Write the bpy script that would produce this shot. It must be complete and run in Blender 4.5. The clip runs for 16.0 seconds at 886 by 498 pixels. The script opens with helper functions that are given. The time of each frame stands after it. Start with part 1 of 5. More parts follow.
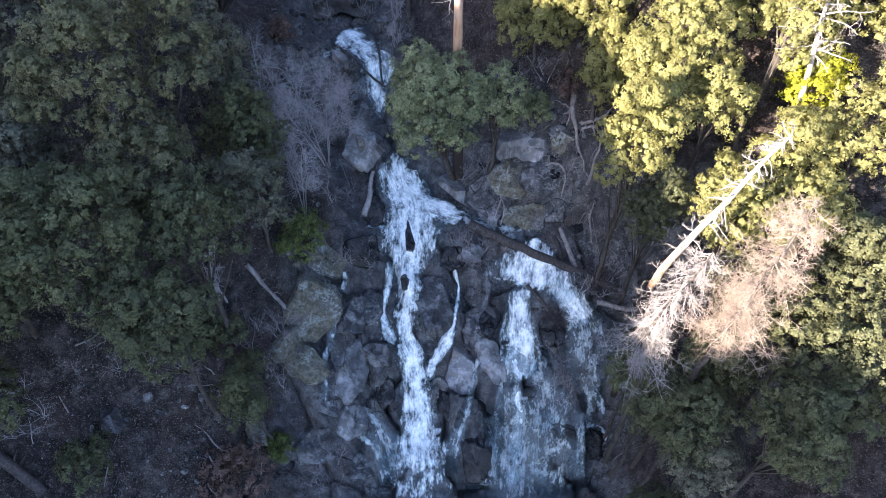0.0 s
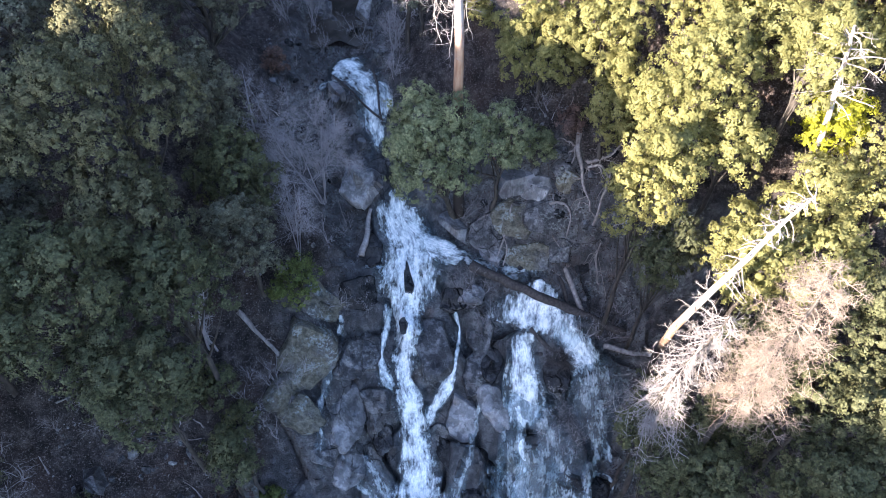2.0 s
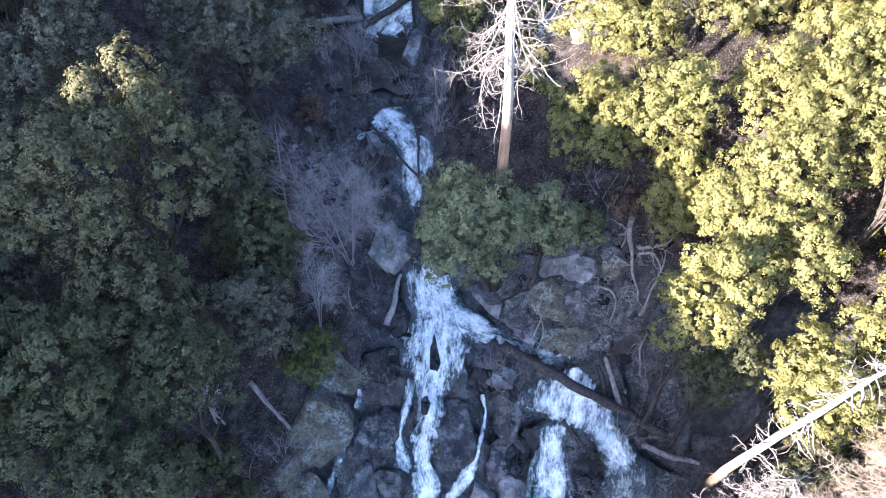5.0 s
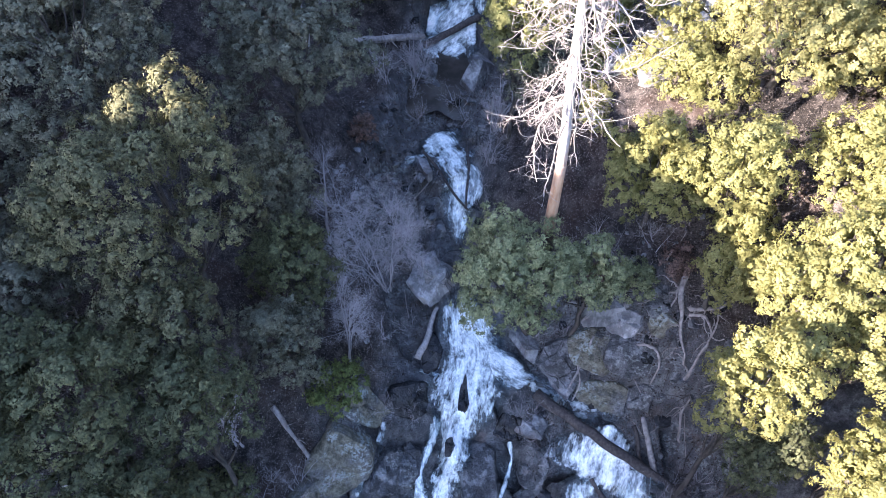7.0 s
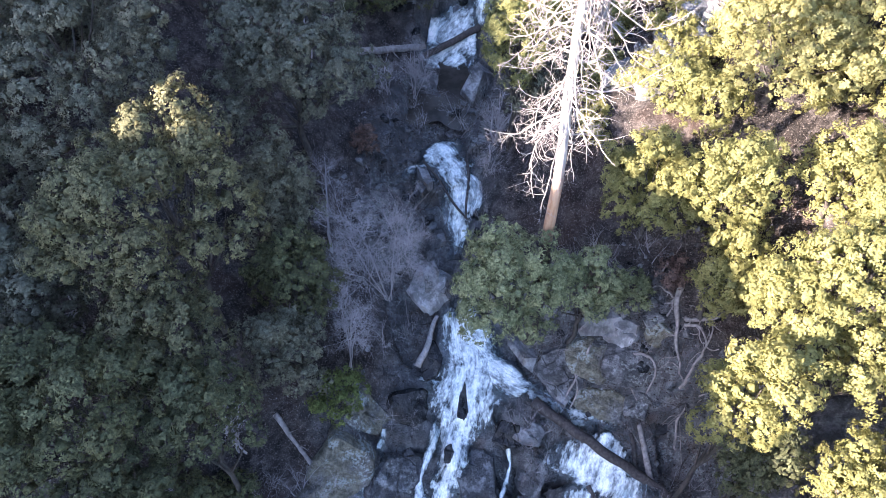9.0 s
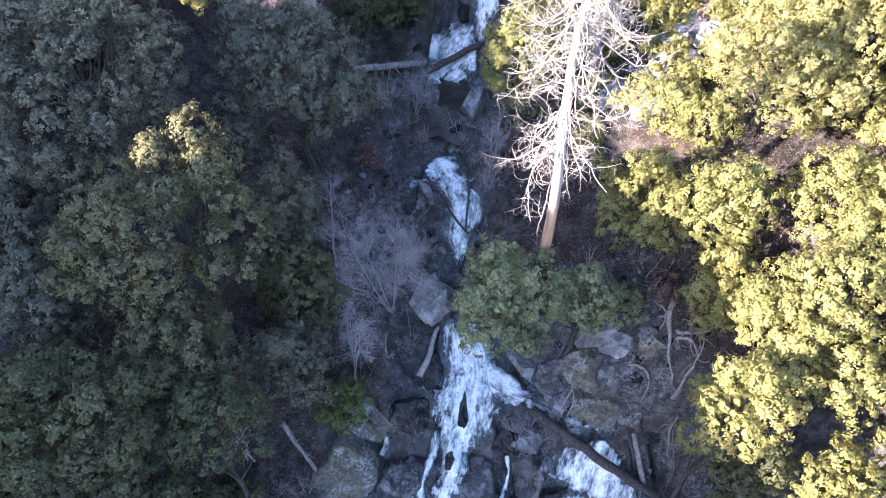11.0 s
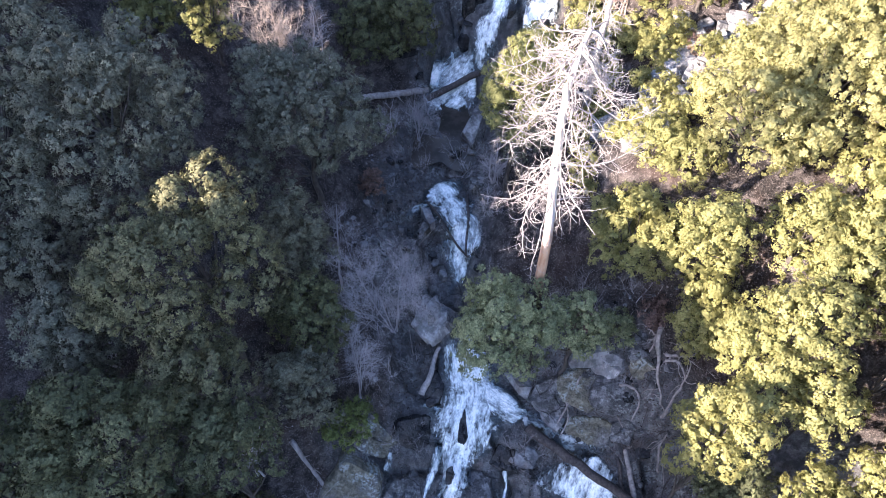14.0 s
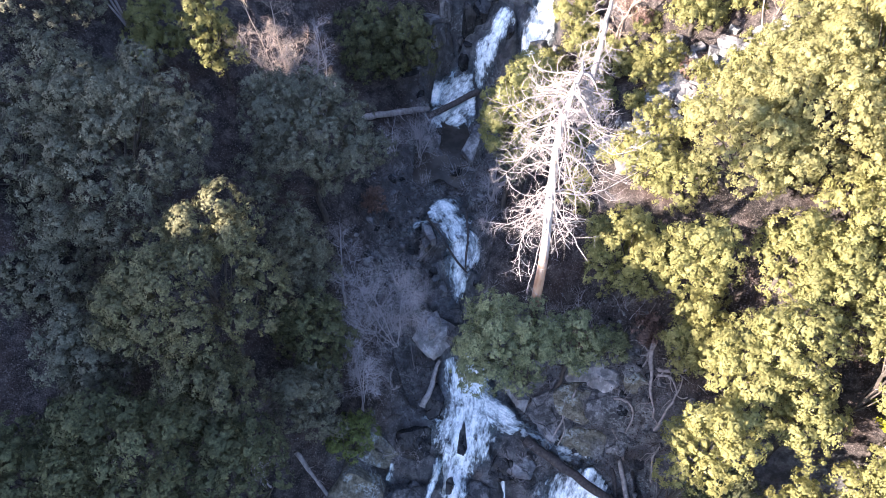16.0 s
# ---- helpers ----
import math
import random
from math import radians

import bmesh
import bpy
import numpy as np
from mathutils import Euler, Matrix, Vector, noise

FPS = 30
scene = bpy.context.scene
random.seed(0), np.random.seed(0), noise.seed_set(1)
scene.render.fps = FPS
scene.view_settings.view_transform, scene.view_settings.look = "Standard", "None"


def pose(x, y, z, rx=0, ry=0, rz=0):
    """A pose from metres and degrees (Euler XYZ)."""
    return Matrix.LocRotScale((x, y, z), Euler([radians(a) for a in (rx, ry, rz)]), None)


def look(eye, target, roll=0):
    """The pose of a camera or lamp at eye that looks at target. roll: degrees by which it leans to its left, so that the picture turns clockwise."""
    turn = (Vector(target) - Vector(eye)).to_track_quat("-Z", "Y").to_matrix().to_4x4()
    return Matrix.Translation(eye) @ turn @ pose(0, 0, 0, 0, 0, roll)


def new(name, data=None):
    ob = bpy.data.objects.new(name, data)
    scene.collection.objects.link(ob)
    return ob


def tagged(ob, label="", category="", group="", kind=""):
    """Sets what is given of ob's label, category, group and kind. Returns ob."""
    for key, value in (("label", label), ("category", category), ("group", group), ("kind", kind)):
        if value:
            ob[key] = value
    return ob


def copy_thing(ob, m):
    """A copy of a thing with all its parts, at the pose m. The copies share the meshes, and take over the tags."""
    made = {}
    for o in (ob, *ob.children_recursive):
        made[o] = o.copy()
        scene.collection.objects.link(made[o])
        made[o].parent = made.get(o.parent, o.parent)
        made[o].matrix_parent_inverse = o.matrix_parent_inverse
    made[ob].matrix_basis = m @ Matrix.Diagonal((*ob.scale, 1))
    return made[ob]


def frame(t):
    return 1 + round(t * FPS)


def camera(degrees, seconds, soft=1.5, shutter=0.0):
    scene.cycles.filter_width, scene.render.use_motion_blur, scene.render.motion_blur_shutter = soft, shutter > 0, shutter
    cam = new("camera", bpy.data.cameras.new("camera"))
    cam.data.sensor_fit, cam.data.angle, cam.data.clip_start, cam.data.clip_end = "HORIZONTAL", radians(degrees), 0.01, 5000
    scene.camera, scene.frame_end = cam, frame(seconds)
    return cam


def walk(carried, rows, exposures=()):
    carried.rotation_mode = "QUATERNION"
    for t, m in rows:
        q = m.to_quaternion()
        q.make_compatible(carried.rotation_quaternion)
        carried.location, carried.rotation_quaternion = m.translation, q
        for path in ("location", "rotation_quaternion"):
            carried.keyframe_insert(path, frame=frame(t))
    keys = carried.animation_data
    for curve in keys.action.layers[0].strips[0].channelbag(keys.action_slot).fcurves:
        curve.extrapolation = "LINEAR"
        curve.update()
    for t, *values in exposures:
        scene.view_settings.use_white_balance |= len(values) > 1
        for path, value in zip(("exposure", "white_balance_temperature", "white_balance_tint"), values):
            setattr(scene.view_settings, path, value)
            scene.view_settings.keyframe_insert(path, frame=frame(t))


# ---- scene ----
cam = camera(64.8, 16.0, 0.7)
METRES, EYE, TILT, LEAN, TURN = 20.0, 40.0, -54.0, 0.0, 0.0
ROWS = [
    (0.0, 0.0, 0.0, 0.0, 0.0, 0.0, -0.0),
    (0.5, 0.0017, 0.0183, 0.0235, 0.04, 0.05, 0.01),
    (1.0, 0.0018, 0.0431, 0.056, 0.06, 0.13, -0.02),
    (1.5, 0.0023, 0.0701, 0.0948, 0.06, 0.22, 0.02),
    (2.0, 0.0036, 0.1001, 0.1354, 0.1, 0.32, -0.0),
    (2.5, 0.0056, 0.1305, 0.1792, 0.14, 0.37, 0.01),
    (3.0, 0.0064, 0.1617, 0.222, 0.12, 0.41, 0.01),
    (3.5, 0.0076, 0.1919, 0.2635, 0.39, 0.46, -0.37),
    (4.0, 0.0096, 0.2205, 0.3019, 1.41, 0.52, -1.75),
    (4.5, 0.0102, 0.2482, 0.3394, 2.08, 0.54, -2.69),
    (5.0, 0.0121, 0.2749, 0.3739, 3.3, 0.55, -4.34),
    (5.2, 0.0128, 0.2853, 0.3873, 3.7734, 0.5539, -4.9802),
    (7.3, 0.0165, 0.3588, 0.4908, 7.4, 0.16, -9.9),
    (7.5, 0.0165, 0.3588, 0.4908, 7.4, 0.16, -9.9),
    (8.0, 0.0186, 0.3505, 0.4989, 7.41, 0.16, -9.89),
    (8.5, 0.0195, 0.3367, 0.509, 7.39, 0.17, -9.87),
    (9.0, 0.0209, 0.3199, 0.5198, 7.41, 0.16, -9.86),
    (11.5, 0.0213, 0.2208, 0.5835, 7.49, 0.03, -9.88),
    (12.0, 0.0222, 0.2012, 0.5973, 7.52, 0.05, -9.87),
    (12.5, 0.0234, 0.1813, 0.6115, 7.54, 0.04, -9.87),
    (13.0, 0.0247, 0.1615, 0.626, 7.58, 0.04, -9.87),
    (13.5, 0.0253, 0.1416, 0.6408, 7.61, 0.04, -9.87),
    (14.0, 0.0261, 0.1216, 0.6557, 7.62, 0.05, -9.87),
    (14.5, 0.0264, 0.1015, 0.6707, 7.64, 0.06, -9.87),
    (15.0, 0.0271, 0.0812, 0.6854, 7.66, 0.06, -9.88),
    (15.5, 0.0279, 0.061, 0.7009, 7.67, 0.06, -9.88),
    (16.0, 0.0286, 0.0404, 0.7161, 7.69, 0.08, -9.89),
]
walk(cam, [(t, pose(0, 0, EYE, TILT, LEAN, TURN) @ pose(METRES * x, METRES * y, METRES * z, 90 + pitch, roll, yaw)) for t, x, y, z, yaw, pitch, roll in ROWS], [(0.0, 3.02, 5900, 20), (2.5, 3.1, 5800, 20), (5.0, 3.24, 5600, 22), (9.0, 3.38, 5820, 24), (12.5, 3.24, 5760, 24), (16.0, 3.09, 5800, 25)])

# ---- daylight: a low sun behind an unseen added ridge, blue sky above ----
SUN_UP, SUN_SIDE = 22.0, 35.0
world = bpy.data.worlds.new("sky")
scene.world = world
world.use_nodes = True
sky = world.node_tree.nodes.new("ShaderNodeTexSky")
sky.sky_type, sky.sun_disc = "NISHITA", False
sky.sun_elevation, sky.sun_rotation = radians(SUN_UP), radians(270 - SUN_SIDE)
world.node_tree.links.new(sky.outputs[0], world.node_tree.nodes["Background"].inputs[0])
world.node_tree.nodes["Background"].inputs[1].default_value = 0.099
sun = new("sun", bpy.data.lights.new("sun", "SUN"))
sun.data.energy, sun.data.angle, sun.data.color = 5.0, radians(0.6), (1.0, 0.84, 0.62)
toward = Vector((-math.cos(radians(SUN_SIDE)) * math.cos(radians(SUN_UP)), -math.sin(radians(SUN_SIDE)) * math.cos(radians(SUN_UP)), math.sin(radians(SUN_UP))))
sun.matrix_world = look(toward * 200, (0, 0, 0))


# ---- materials ----
class Paint:
    """A small builder of node materials."""

    def __init__(self, name, rough=0.8):
        self.m = bpy.data.materials.new(name)
        self.m.use_nodes = True
        self.t = self.m.node_tree
        self.b = self.t.nodes["Principled BSDF"]
        self.b.inputs["Roughness"].default_value = rough
        self.b.inputs["Specular IOR Level"].default_value = 0.3

    def node(self, kind, **given):
        n = self.t.nodes.new(kind)
        for key, value in given.items():
            n.inputs[key.replace("_", " ")].default_value = value
        return n

    def link(self, a, b):
        self.t.links.new(a, b)

    def coords(self):
        return self.t.nodes.new("ShaderNodeNewGeometry").outputs["Position"]

    def noise(self, scale, detail=4.0, vec=None, rough=0.55, stretch=None):
        n = self.node("ShaderNodeTexNoise", Scale=scale, Detail=detail, Roughness=rough)
        vec = vec or self.coords()
        if stretch:
            mp = self.node("ShaderNodeMapping")
            mp.inputs["Scale"].default_value = stretch
            self.link(vec, mp.inputs[0])
            vec = mp.outputs[0]
        self.link(vec, n.inputs["Vector"])
        return n.outputs[0]

    def ramp(self, fac, stops):
        n = self.t.nodes.new("ShaderNodeValToRGB")
        e = n.color_ramp.elements
        while len(e) < len(stops):
            e.new(0.5)
        for el, (pos, col) in zip(e, stops):
            el.position, el.color = pos, (*col, 1) if len(col) == 3 else (col[0], col[0], col[0], 1)
        self.link(fac, n.inputs[0])
        return n.outputs[0]

    def mix(self, fac, a, b, mode="MIX"):
        n = self.t.nodes.new("ShaderNodeMix")
        n.data_type, n.blend_type = "RGBA", mode
        for value, slot in ((fac, n.inputs[0]), (a, n.inputs[6]), (b, n.inputs[7])):
            if isinstance(value, (int, float)):
                slot.default_value = value
            elif isinstance(value, tuple):
                slot.default_value = (*value, 1)
            else:
                self.link(value, slot)
        return n.outputs[2]

    def maths(self, op, a, b=0.5):
        n = self.t.nodes.new("ShaderNodeMath")
        n.operation = op
        for value, slot in ((a, n.inputs[0]), (b, n.inputs[1])):
            if isinstance(value, (int, float)):
                slot.default_value = value
            else:
                self.link(value, slot)
        return n.outputs[0]

    def bump(self, fac, strength=0.5, distance=0.05):
        n = self.node("ShaderNodeBump", Strength=strength, Distance=distance)
        self.link(fac, n.inputs["Height"])
        self.link(n.outputs[0], self.b.inputs["Normal"])

    def colour(self, c):
        if isinstance(c, tuple):
            self.b.inputs["Base Color"].default_value = (*c, 1)
        else:
            self.link(c, self.b.inputs["Base Color"])


def granite(p, tone=1.0, wet=0.85, grain=1.0, spots=0.8):
    """Grey granite with brown stains, dark wet streaks, cracks and pale lichen. Returns colour and crack mask."""
    base = p.ramp(p.noise(0.55, 8, rough=0.62), [(0.32, (0.066 * tone, 0.067 * tone, 0.07 * tone)), (0.48, (0.178 * tone, 0.178 * tone, 0.18 * tone)), (0.7, (0.33 * tone, 0.33 * tone, 0.33 * tone))])
    base = p.mix(p.ramp(p.noise(0.45, 6), [(0.56, (0,)), (0.7, (0.6,))]), base, (0.13 * tone, 0.09 * tone, 0.07 * tone))
    base = p.mix(p.ramp(p.noise(1.1, 7, stretch=(1.8, 1.8, 0.35), rough=0.62), [(0.45, (0,)), (0.53, (wet,))]), base, (0.012, 0.012, 0.014))
    lichen = p.maths("MULTIPLY", p.ramp(p.noise(5.0, 5), [(0.52, (0,)), (0.6, (1,))]), p.ramp(p.noise(0.4, 4), [(0.52, (0,)), (0.62, (spots,))]))
    base = p.mix(lichen, base, (0.40, 0.43, 0.40))
    base = p.mix(0.7 * grain, base, p.ramp(p.noise(6.5, 5, rough=0.75), [(0.36, (0.2,)), (0.62, (1.6,))]), "MULTIPLY")
    base = p.mix(0.5 * grain, base, p.ramp(p.noise(1.7, 6, rough=0.65), [(0.4, (0.3,)), (0.6, (1.4,))]), "MULTIPLY")
    warp = p.t.nodes.new("ShaderNodeVectorMath")
    warp.operation = "ADD"
    wob = p.node("ShaderNodeTexNoise", Scale=0.5, Detail=6.0)
    p.link(p.coords(), wob.inputs["Vector"])
    p.link(p.coords(), warp.inputs[0])
    p.link(wob.outputs["Color"], warp.inputs[1])
    crack = p.node("ShaderNodeTexVoronoi", Scale=0.42)
    crack.feature = "DISTANCE_TO_EDGE"
    p.link(warp.outputs[0], crack.inputs["Vector"])
    line = p.ramp(crack.outputs["Distance"], [(0.0, (0.0,)), (0.022, (1.0,))])
    line = p.maths("MAXIMUM", line, p.ramp(p.noise(0.33, 3), [(0.52, (1,)), (0.6, (0,))]))
    return p.mix(0.8, base, line, "MULTIPLY"), line


def make_rock(name, tone, rough, wet=0.85, grain=1.0, spots=0.8, relief=0.22):
    p = Paint(name, rough)
    colour, line = granite(p, tone, wet, grain, spots)
    p.colour(colour)
    p.bump(p.mix(0.35, p.mix(0.5, p.noise(2.2, 8, rough=0.7), p.noise(7, 6)), line), 1.0, relief)
    return p.m


def make_mossy():
    """Granite under soil, dull moss and pale lichen."""
    p = Paint("mossy_granite", 0.9)
    colour, line = granite(p, 0.7, 0.35)
    moss = p.ramp(p.noise(3.5, 7, rough=0.75), [(0.38, (0.05, 0.048, 0.034)), (0.5, (0.12, 0.112, 0.078)), (0.65, (0.21, 0.195, 0.15))])
    colour = p.mix(p.ramp(p.noise(0.6, 6), [(0.3, (0,)), (0.5, (0.9,))]), colour, moss)
    pale = p.maths("MULTIPLY", p.ramp(p.noise(5.0, 6, rough=0.7), [(0.47, (0,)), (0.53, (1,))]), p.ramp(p.noise(0.8, 5), [(0.53, (0,)), (0.6, (0.8,))]))
    p.colour(p.mix(pale, colour, (0.27, 0.30, 0.29)))
    p.bump(p.mix(0.5, p.noise(2.2, 8, rough=0.7), p.noise(7, 6)), 1.0, 0.2)
    return p.m


def make_chips():
    """Dry leaves, bark chips and gravel, each piece of its own shade."""
    p = Paint("dry_chips", 0.9)
    g = p.t.nodes.new("ShaderNodeNewGeometry")
    p.colour(p.ramp(g.outputs["Random Per Island"], [(0.0, (0.02, 0.016, 0.014)), (0.45, (0.06, 0.046, 0.038)), (0.75, (0.11, 0.09, 0.08)), (0.93, (0.16, 0.145, 0.135)), (1.0, (0.24, 0.23, 0.22))]))
    return p.m


def make_ground():
    p = Paint("slope_ground", 0.9)
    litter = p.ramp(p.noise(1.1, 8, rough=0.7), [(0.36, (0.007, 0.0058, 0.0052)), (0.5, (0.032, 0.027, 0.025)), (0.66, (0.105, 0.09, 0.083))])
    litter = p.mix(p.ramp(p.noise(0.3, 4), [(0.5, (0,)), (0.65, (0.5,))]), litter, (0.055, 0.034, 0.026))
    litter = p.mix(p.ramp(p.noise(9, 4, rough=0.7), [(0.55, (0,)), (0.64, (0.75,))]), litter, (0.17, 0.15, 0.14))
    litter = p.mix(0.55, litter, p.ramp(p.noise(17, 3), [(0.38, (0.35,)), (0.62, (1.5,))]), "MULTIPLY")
    stony = p.t.nodes.new("ShaderNodeAttribute")
    stony.attribute_name = "stony"
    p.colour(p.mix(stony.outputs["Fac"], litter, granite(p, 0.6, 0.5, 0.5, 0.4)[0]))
    p.link(p.ramp(stony.outputs["Fac"], [(0, (0.95,)), (1, (0.5,))]), p.b.inputs["Roughness"])
    p.bump(p.mix(0.5, p.noise(2.5, 8, rough=0.7), p.noise(10, 5)), 1.0, 0.25)
    return p.m


def make_leaf(name, low, mid, high, glow=0.25, gap_shade=0.62):
    p = Paint(name, 0.7)
    p.b.inputs["Specular IOR Level"].default_value = 0.15
    g = p.t.nodes.new("ShaderNodeNewGeometry")
    o = p.t.nodes.new("ShaderNodeObjectInfo")
    c = p.ramp(g.outputs["Random Per Island"], [(0.0, tuple(0.5 * (a + b) for a, b in zip(low, mid))), (0.55, mid), (1.0, tuple(0.45 * a + 0.55 * b for a, b in zip(mid, high)))])
    c = p.mix(p.ramp(p.noise(0.55, 3), [(0.4, (0,)), (0.65, (0.6,))]), c, tuple(0.5 * (a + b) for a, b in zip(low, mid)))
    c = p.mix(0.5, c, p.ramp(o.outputs["Random"], [(0, (0.75, 0.8, 0.8)), (1, (1.2, 1.15, 1.0))]), "MULTIPLY")
    # Tuft-sized mottling paints bright tufts and shaded gaps into the leaf colour.
    c = p.mix(0.8, c, p.ramp(p.noise(6, 4, rough=0.65), [(0.36, (1.0 - gap_shade,)), (0.62, (1.0 + gap_shade,))]), "MULTIPLY")
    p.colour(c)
    tr = p.t.nodes.new("ShaderNodeBsdfTranslucent")
    p.link(c, tr.inputs[0])
    mx = p.t.nodes.new("ShaderNodeMixShader")
    mx.inputs[0].default_value = glow
    p.link(p.b.outputs[0], mx.inputs[1])
    p.link(tr.outputs[0], mx.inputs[2])
    p.link(mx.outputs[0], p.t.nodes["Material Output"].inputs[0])
    return p.m


def make_bark(name, dark, light, scale=5.0):
    p = Paint(name, 0.85)
    n = p.noise(scale, 6, stretch=(1, 1, 0.25))
    c = p.ramp(n, [(0.3, dark), (0.7, light)])
    p.colour(p.mix(0.4, c, p.ramp(p.noise(0.8, 3), [(0.3, (0.65,)), (0.7, (1.2,))]), "MULTIPLY"))
    p.bump(n, 0.7, 0.04)
    return p.m


def make_snag_bark(name, bark_to, shade_to):
    """Bleached wood that keeps orange bark low on the trunk; shade is painted near-black on the foot."""
    p = Paint(name, 0.8)
    n = p.noise(4, 6, stretch=(1, 1, 0.2))
    pale = p.ramp(n, [(0.3, (0.24, 0.22, 0.21)), (0.7, (0.47, 0.44, 0.41))])
    rust = p.ramp(n, [(0.3, (0.25, 0.135, 0.075)), (0.7, (0.47, 0.32, 0.21))])
    sep = p.t.nodes.new("ShaderNodeSeparateXYZ")
    p.link(p.coords(), sep.inputs[0])
    z = p.maths("ADD", sep.outputs[2], p.maths("MULTIPLY", p.maths("SUBTRACT", p.noise(1.5, 4), 0.5), 4.0))
    low = p.ramp(p.maths("DIVIDE", z, 30.0), [((bark_to - 1.2) / 30, (1,)), ((bark_to + 1.2) / 30, (0,))])
    # The foot's colour is darkened in place of the shade below the crowns.
    shaded_foot = p.ramp(p.maths("DIVIDE", z, 30.0), [((shade_to - 1) / 30, (1,)), ((shade_to + 1) / 30, (0,))])
    p.colour(p.mix(shaded_foot, p.mix(low, pale, rust), (0.032, 0.025, 0.021)))
    p.bump(n, 0.6, 0.03)
    return p.m


def make_white_water(name, thin, body, core=0.4, cover=1.0, foam=0.9):
    """Falling water: torn white strands, thin glassy sheets and gaps that show the wet rock."""
    p = Paint(name, 0.35)
    uv = p.t.nodes.new("ShaderNodeUVMap").outputs[0]
    strands = p.noise(1.0, 6, vec=uv, stretch=(3.2, 0.55, 1), rough=0.66)
    torn = p.noise(1.0, 6, vec=uv, stretch=(1.5, 0.9, 1), rough=0.66)
    fine = p.noise(1.0, 5, vec=uv, stretch=(7.0, 3.2, 1), rough=0.7)
    sep = p.t.nodes.new("ShaderNodeSeparateXYZ")
    edge = p.t.nodes.new("ShaderNodeUVMap")
    edge.uv_map = "across"
    p.link(edge.outputs[0], sep.inputs[0])
    off = p.maths("ABSOLUTE", p.maths("SUBTRACT", sep.outputs[0], 0.5))
    ends = p.ramp(sep.outputs[1], [(0.0, (0.0,)), (0.06, (0.35,)), (0.8, (0.35,)), (1.0, (0.0,))])
    bank = p.ramp(off, [(0.1, (core,)), (0.3, (core * 0.62,)), (0.5, (0.0,))])
    f = p.maths("ADD", p.maths("ADD", p.maths("MULTIPLY", strands, 0.62), p.maths("MULTIPLY", torn, 0.95)), p.maths("ADD", p.maths("ADD", bank, p.maths("SUBTRACT", ends, 0.35)), p.maths("MULTIPLY", fine, 0.35)))
    f = p.maths("MULTIPLY", p.maths("SUBTRACT", f, 0.09), 0.7)
    mask = p.ramp(f, [(thin, (0.0,)), (thin + body * 0.5, (0.5 * cover,)), (thin + body, (cover,))])
    deep = p.ramp(f, [(thin, (0.24, 0.29, 0.31)), (thin + body * 0.8, (0.70 * foam, 0.77 * foam, 0.78 * foam)), (min(1.0, thin + body * 1.7), (1.16 * foam, 1.17 * foam, 1.14 * foam))])
    p.colour(p.mix(0.5, deep, p.ramp(p.mix(0.5, torn, fine), [(0.36, (0.36, 0.43, 0.46)), (0.58, (1.12, 1.12, 1.1))]), "MULTIPLY"))
    p.bump(p.mix(0.5, strands, fine), 1.0, 0.25)
    clear = p.t.nodes.new("ShaderNodeBsdfTransparent")
    clear.inputs[0].default_value = (0.80, 0.85, 0.88, 1)
    mx = p.t.nodes.new("ShaderNodeMixShader")
    p.link(mask, mx.inputs[0])
    p.link(clear.outputs[0], mx.inputs[1])
    p.link(p.b.outputs[0], mx.inputs[2])
    p.link(mx.outputs[0], p.t.nodes["Material Output"].inputs[0])
    return p.m


def make_pool():
    p = Paint("dark_pool_water", 0.12)
    p.colour(p.ramp(p.noise(0.6, 4), [(0.35, (0.03, 0.026, 0.022)), (0.7, (0.08, 0.07, 0.06))]))
    p.b.inputs["IOR"].default_value = 1.33
    p.bump(p.noise(3.5, 5), 0.35, 0.06)
    return p.m


GROUND = make_ground()
MOSSY = make_mossy()
CHIPS = make_chips()
ROCK = make_rock("granite", 0.72, 0.45, 0.7, 0.5, 0.35, 0.3)
ROCK_WET = make_rock("wet_granite", 0.2, 0.25, 0.95, 0.4, 0.1, 0.25)
ROCK_MID = make_rock("smooth_grey_granite", 1.2, 0.4, 0.45, 0.3, 0.25, 0.08)
ROCK_PALE = make_rock("dry_pale_granite", 1.0, 0.85, 0.4, 0.7)
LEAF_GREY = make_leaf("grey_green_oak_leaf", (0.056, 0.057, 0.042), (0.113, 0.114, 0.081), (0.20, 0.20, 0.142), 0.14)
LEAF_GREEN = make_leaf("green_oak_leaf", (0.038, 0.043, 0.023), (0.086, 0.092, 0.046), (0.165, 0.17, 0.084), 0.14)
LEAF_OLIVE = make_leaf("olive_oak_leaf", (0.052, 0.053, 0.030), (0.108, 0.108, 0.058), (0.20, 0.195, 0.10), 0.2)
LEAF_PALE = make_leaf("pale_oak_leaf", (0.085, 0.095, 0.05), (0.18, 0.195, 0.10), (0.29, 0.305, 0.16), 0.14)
# Sunlit copy of the oak leaf: low-sun yellow and brightness put into its colour.
LEAF_YELLOW_LIT = make_leaf("sunlit_yellow_green_oak_leaf", (0.105, 0.108, 0.045), (0.23, 0.228, 0.088), (0.35, 0.34, 0.15), 0.45, 0.3)
# Paler foliage, also brightened in colour for the upper crowns in full sun.
LEAF_STRAW_LIT = make_leaf("sunlit_straw_green_leaf", (0.15, 0.145, 0.07), (0.31, 0.295, 0.125), (0.43, 0.405, 0.19), 0.5, 0.25)
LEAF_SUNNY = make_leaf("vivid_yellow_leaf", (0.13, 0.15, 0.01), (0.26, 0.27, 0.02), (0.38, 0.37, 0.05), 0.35)
